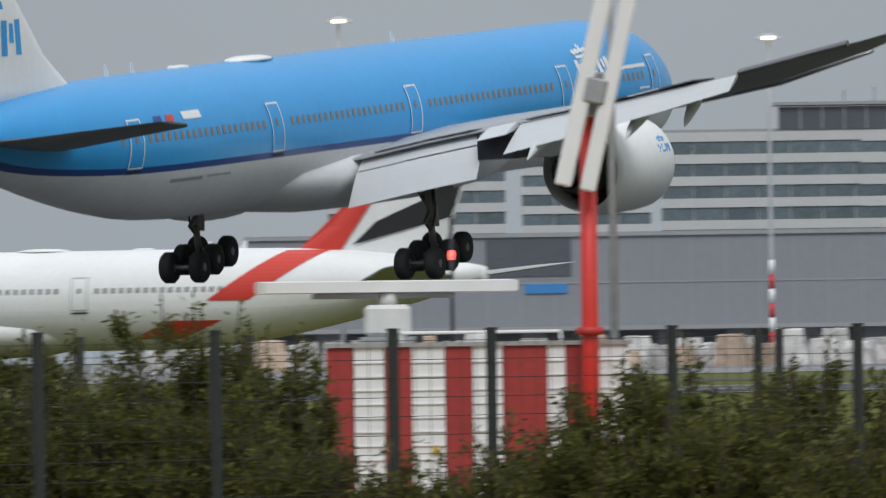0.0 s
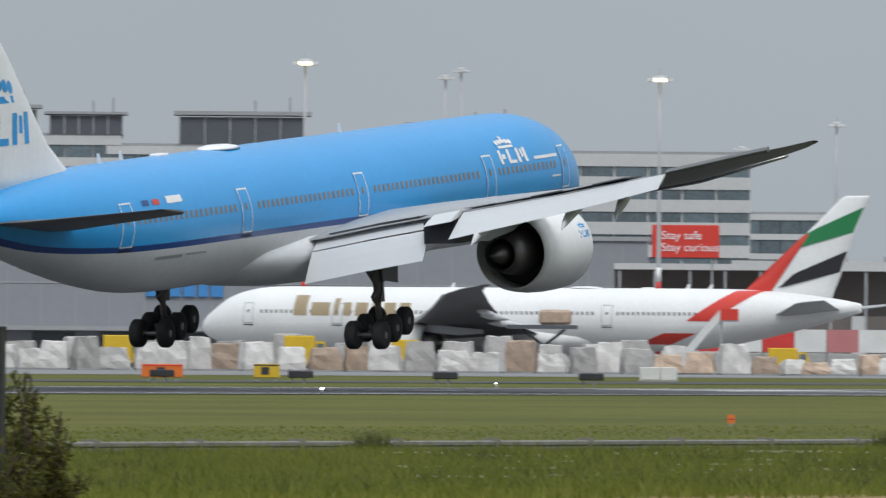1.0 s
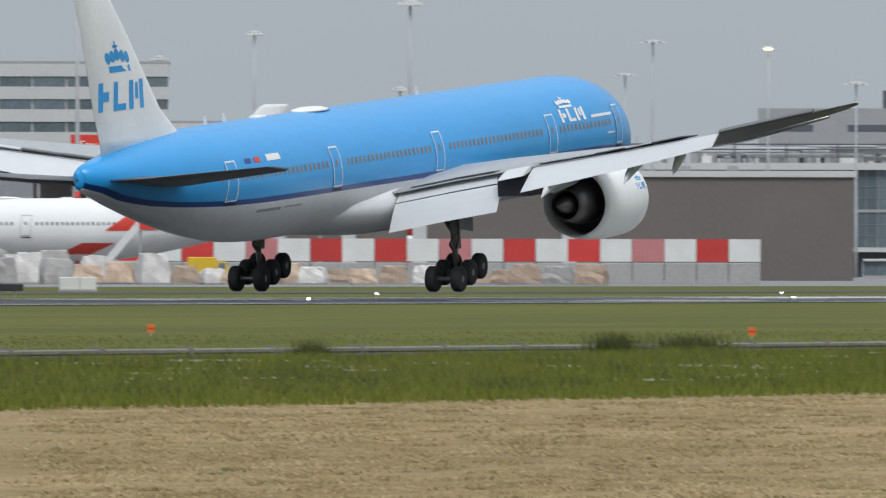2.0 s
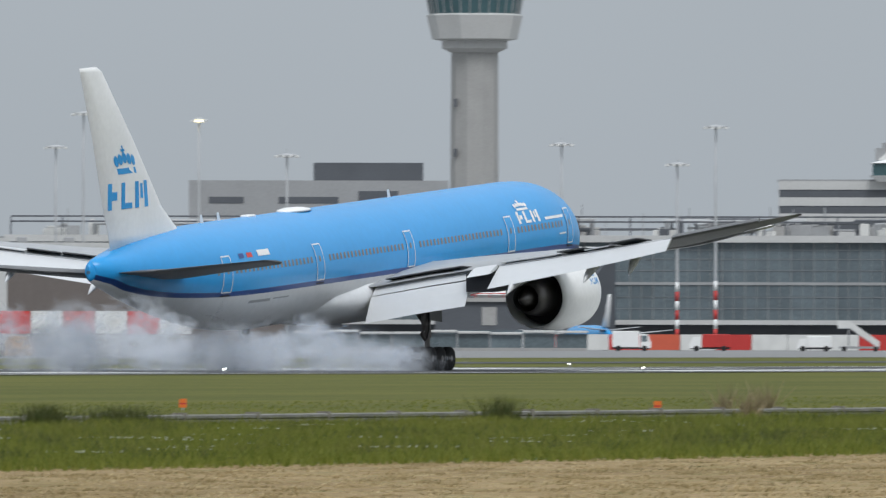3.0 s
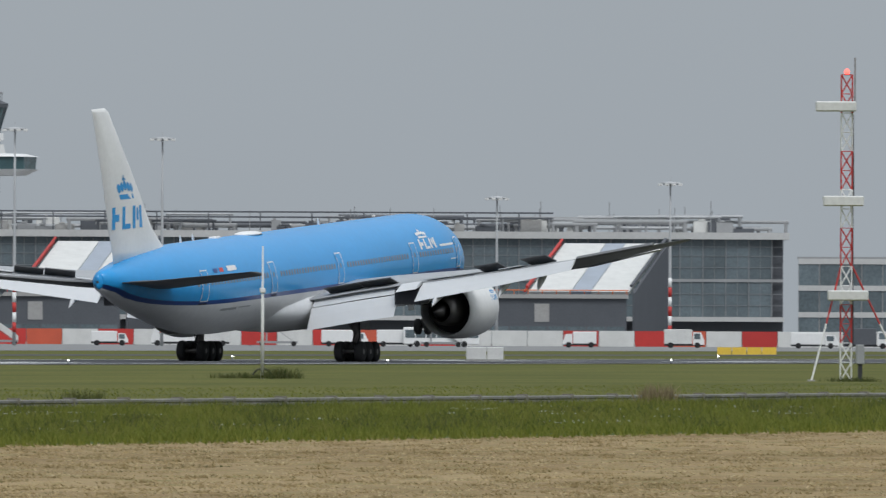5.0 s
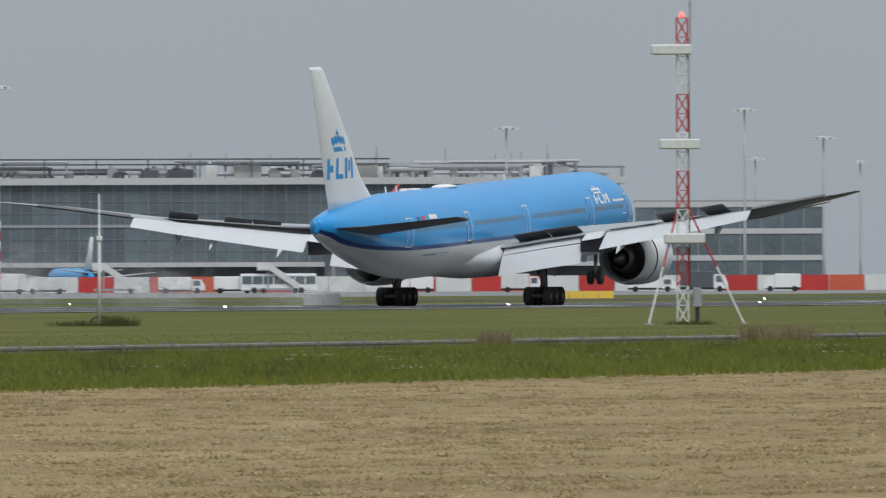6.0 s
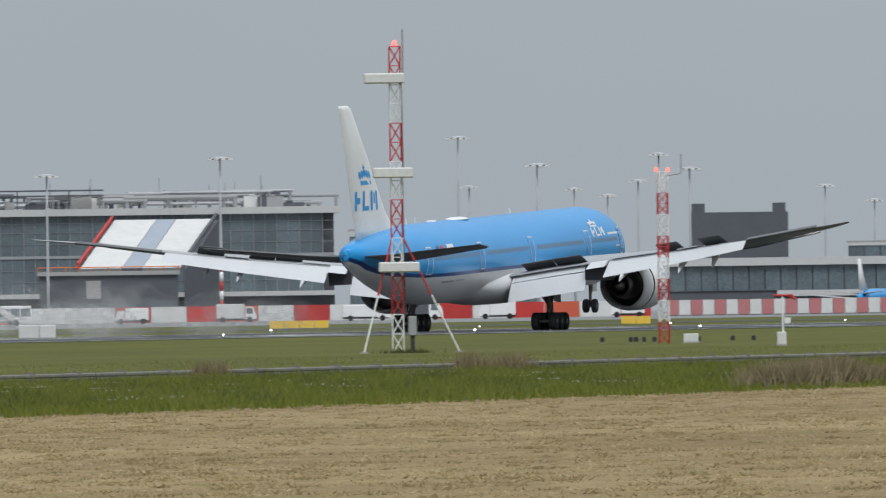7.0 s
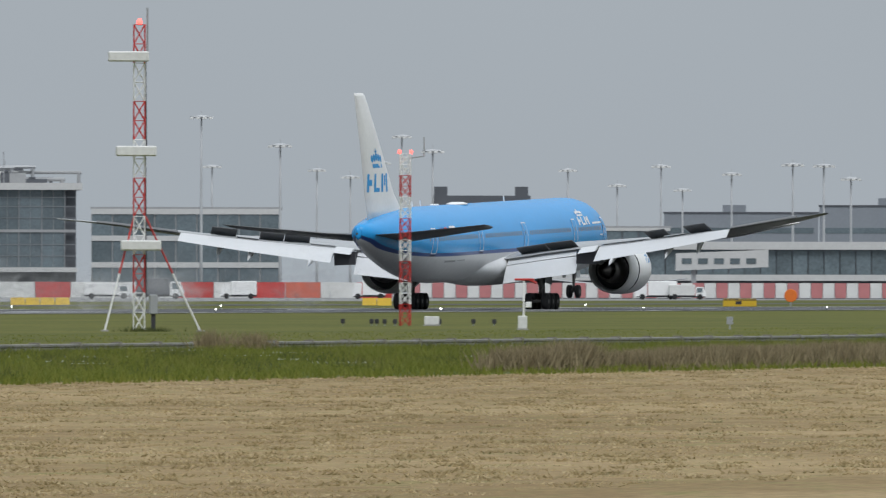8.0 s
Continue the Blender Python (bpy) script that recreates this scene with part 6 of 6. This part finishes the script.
def shrub(az, d, h, spread, seed, label, leaves=3600):
    """A willow shrub: upright stems that fork, each set with narrow leaves."""
    r = random.Random(seed)
    s = thing("willow_shrub", at(az, d), label, "shrub", "willow shrubs")
    pairs, lv = [], []
    tips = []
    for k in range(40):
        a, q = r.uniform(0, 2 * math.pi), spread * math.sqrt(r.random())
        hh = h * r.uniform(0.5, 1.12) * (1 - 0.3 * (q / spread) ** 2)
        base = Vector((q * 0.5 * math.cos(a), q * 0.5 * math.sin(a), 0))
        tip = Vector((q * math.cos(a) + r.uniform(-0.1, 0.1), q * math.sin(a), hh))
        mid_ = base.lerp(tip, 0.5) + Vector((r.uniform(-0.06, 0.06), r.uniform(-0.06, 0.06), 0.05))
        pairs += [(base, mid_), (mid_, tip)]
        tips.append((base, mid_, tip))
        for j in range(3):
            b0 = base.lerp(tip, r.uniform(0.3, 0.85))
            b1 = b0 + Vector((r.uniform(-0.22, 0.22), r.uniform(-0.22, 0.22), r.uniform(0.1, 0.35)))
            pairs.append((b0, b1))
            tips.append((b0, b0.lerp(b1, 0.5), b1))
    part("stem", bars(pairs, 0.008, 4), M["bark"], s)
    verts, faces = [], []
    for k in range(leaves):
        b0, m0, t0 = r.choice(tips)
        u = r.uniform(0.1, 1.0) ** 0.8
        p = (b0.lerp(m0, u * 2) if u < 0.5 else m0.lerp(t0, u * 2 - 1)) + Vector((r.gauss(0, 0.035), r.gauss(0, 0.035), r.gauss(0, 0.03)))
        dirn = Vector((r.uniform(-1, 1), r.uniform(-1, 1), r.uniform(-0.4, 1.0))).normalized()
        sidev = dirn.cross(Vector((r.uniform(-1, 1), r.uniform(-1, 1), r.uniform(-1, 1)))).normalized()
        ln, wd = r.uniform(0.05, 0.1), r.uniform(0.009, 0.017)
        i = len(verts)
        verts += [p, p + dirn * ln * 0.5 + sidev * wd, p + dirn * ln, p + dirn * ln * 0.5 - sidev * wd]
        faces.append((i, i + 1, i + 2, i + 3))
    me = bpy.data.meshes.new("foliage")
    me.from_pydata([tuple(v) for v in verts], [], faces)
    me.materials.append(M["leaf"])
    f = new("foliage", me)
    f.parent = s
    return s


for k, (az, d, h, sp, n) in enumerate(((31.1, 128, 1.95, 0.75, 13000), (30.62, 131, 2.0, 0.75, 13000), (30.2, 133, 2.35, 0.55, 12000), (29.98, 133, 2.3, 0.5, 11000), (29.72, 130, 1.9, 0.55, 10000), (30.85, 124, 1.7, 0.65, 10000), (30.4, 124, 1.75, 0.65, 10000), (29.95, 122, 1.65, 0.6, 9000), (29.62, 119, 1.35, 0.5, 5000), (29.3, 117, 0.95, 0.45, 3000), (29.0, 116, 0.95, 0.45, 3000), (28.72, 117, 1.3, 0.5, 6000), (28.42, 121, 1.7, 0.55, 9000), (28.1, 130, 1.9, 0.65, 10000),
                                       (27.75, 132, 1.85, 0.65, 9000), (27.45, 131, 1.5, 0.5, 6000), (28.25, 119, 1.35, 0.55, 7000), (27.9, 120, 1.25, 0.55, 6000), (27.6, 122, 1.1, 0.5, 4500), (28.88, 124, 1.05, 0.4, 3000), (31.7, 128, 1.9, 0.7, 7000), (31.3, 121, 1.5, 0.7, 8000))):
    shrub(az, d, h, sp, 100 + k, "dense green willow shrub by the wire fence" if h > 1.5 else "low green willow shrub by the wire fence", n)

# ---- tyre smoke ----


def smoke_surface(name, tone, most):
    """Thin smoke: each flake fades to nothing at its rim and scatters light to both sides."""
    m = bpy.data.materials.new(name)
    m.use_nodes = True
    n, l = m.node_tree.nodes, m.node_tree.links
    n.remove(n["Principled BSDF"])
    df, tl, tr, add, mix = (n.new("ShaderNode" + k) for k in ("BsdfDiffuse", "BsdfTranslucent", "BsdfTransparent", "AddShader", "MixShader"))
    df.inputs["Color"].default_value = (*tone, 1)
    tl.inputs["Color"].default_value = (*tone, 1)
    tc, ns, mr, sep, mul = (n.new("ShaderNode" + k) for k in ("TexCoord", "TexNoise", "MapRange", "SeparateXYZ", "Math"))
    mul.operation = "MULTIPLY"
    ns.inputs["Scale"].default_value, ns.inputs["Detail"].default_value = 2.2, 4.0
    mr.inputs[1].default_value, mr.inputs[2].default_value, mr.inputs[3].default_value, mr.inputs[4].default_value = 0.34, 0.66, 0.0, most
    l.new(tc.outputs["Object"], ns.inputs["Vector"])
    l.new(ns.outputs[0], mr.inputs[0])
    l.new(tc.outputs["UV"], sep.inputs[0])
    l.new(sep.outputs[0], mul.inputs[0])
    l.new(mr.outputs[0], mul.inputs[1])
    l.new(df.outputs[0], add.inputs[0])
    l.new(tl.outputs[0], add.inputs[1])
    l.new(mul.outputs[0], mix.inputs[0])
    l.new(tr.outputs[0], mix.inputs[1])
    l.new(add.outputs[0], mix.inputs[2])
    l.new(mix.outputs[0], n["Material Output"].inputs["Surface"])
    return m


M["smoke"] = smoke_surface("tyre_smoke", (0.43, 0.45, 0.48), 0.28)
M["dust"] = smoke_surface("reverser_dust", (0.33, 0.33, 0.32), 0.1)
sr = random.Random(21)


def puff_mesh(k, material, flakes=42):
    """A loose ball of overlapping soft flakes, thinning outward."""
    verts, faces, fade = [], [], []
    for _ in range(flakes):
        c = Vector((sr.gauss(0, 0.55), sr.gauss(0, 0.85), sr.gauss(0, 0.5)))
        d = Vector((sr.gauss(0, 1), sr.gauss(0, 1), sr.gauss(0, 1))).normalized()
        u = d.orthogonal().normalized()
        w = d.cross(u)
        r0 = sr.uniform(0.4, 0.75)
        i = len(verts)
        verts.append(c)
        for ring, rad in ((0, 0.5), (1, 1.0)):
            for q in range(8):
                a = q * math.pi / 4
                rr_ = r0 * rad * sr.uniform(0.85, 1.15)
                verts.append(c + (u * math.cos(a) + w * math.sin(a)) * rr_ + d * r0 * sr.uniform(-0.15, 0.15))
        for q in range(8):
            e = (q + 1) % 8
            faces.append((i, i + 1 + q, i + 1 + e))
            fade.append((1.0, 0.5, 0.5))
            faces.append((i + 1 + q, i + 9 + q, i + 9 + e, i + 1 + e))
            fade.append((0.5, 0.0, 0.0, 0.5))
    me = bpy.data.meshes.new("smoke_puff")
    me.from_pydata([tuple(v) for v in verts], [], faces)
    uv = me.uv_layers.new(name="density")
    uv.data.foreach_set("uv", [x for f in fade for g in f for x in (g, 0.0)])
    for p_ in me.polygons:
        p_.use_smooth = True
    me.materials.append(material)
    return me


puffs = [puff_mesh(k, M["smoke"]) for k in range(8)]
dust_puffs = [puff_mesh(k, M["dust"]) for k in range(4)]


def jet_y(t):
    return float(np.interp(t, [r[0] for r in JET_ROWS], [r[1] for r in JET_ROWS]))


for k in range(210):
    born = 2.15 + 1.12 * sr.random() ** 0.8
    p = new("smoke_puff", sr.choice(puffs))
    tagged(p, "pale blue grey puff of tyre smoke over the runway", "smoke", "tyre smoke", "stuff")
    side = sr.choice((-1, 1))
    y0 = jet_y(born) + sr.uniform(-2.5, 2.5)
    x0 = RX + side * 5.5 + sr.uniform(-1.2, 1.2)
    grow = sr.uniform(0.6, 1.7)
    p.scale = (grow, grow, grow * 0.75)
    spin = sr.uniform(0, 80)
    deep = -3.0 * grow
    top = 0.5 + 3.2 * sr.random() ** 2.0
    drift, fwd = sr.uniform(1.0, 4.5), sr.uniform(3.0, 16.0)
    moving.append((p, [(0, pose(x0, y0 - 0.1, deep, 0, 0, spin)), (max(0.1, born - 0.07), pose(x0, y0, deep, 0, 0, spin)), (born + 0.05, pose(x0, y0 + fwd * 0.2, 0.4, 0, 0, spin + 4)),
                       (born + 0.6, pose(x0 + drift * 0.3, y0 + fwd, 0.4 + top * 0.6, 0, 0, spin + 16)), (born + 1.4, pose(x0 + drift + sr.gauss(0, 3), y0 + fwd + sr.gauss(2, 8), 0.7 + top * 0.8 + sr.uniform(0, 3.2), 0, 0, spin + 28)), (8.0, pose(x0 + drift * 3 + sr.gauss(0, 9), y0 + fwd * 1.5 + sr.gauss(4, 18), 1.5 + top + sr.uniform(0, 7), 0, 0, spin + 70))]))
# dust and spray blown about by the reversers
for k in range(44):
    born = 4.8 + 3.0 * sr.random()
    p = new("spray_puff", sr.choice(dust_puffs))
    tagged(p, "faint grey puff of spray behind the reversing engines", "spray", "reverser spray", "stuff")
    x0 = RX - sr.uniform(7, 18)
    y0 = jet_y(born) + sr.uniform(0, 9)
    grow = sr.uniform(1.6, 3.2)
    p.scale = (grow, grow, grow * 0.7)
    spin, lift = sr.uniform(0, 80), sr.uniform(0.8, 2.6)
    moving.append((p, [(0, pose(x0, y0, -4.0 * grow, 0, 0, spin)), (born - 0.15, pose(x0, y0, -3.0 * grow, 0, 0, spin)), (born + 0.2, pose(x0, y0 + 1, lift * 0.7, 0, 0, spin + 5)), (min(7.95, born + 1.4), pose(x0 + 1, y0 - 4, lift, 0, 0, spin + 25)), (8.0, pose(x0 + 1, y0 - 4.2, lift, 0, 0, spin + 26))]))


def motions():
    for ob, rows in moving:
        walk(ob, rows)


motions()
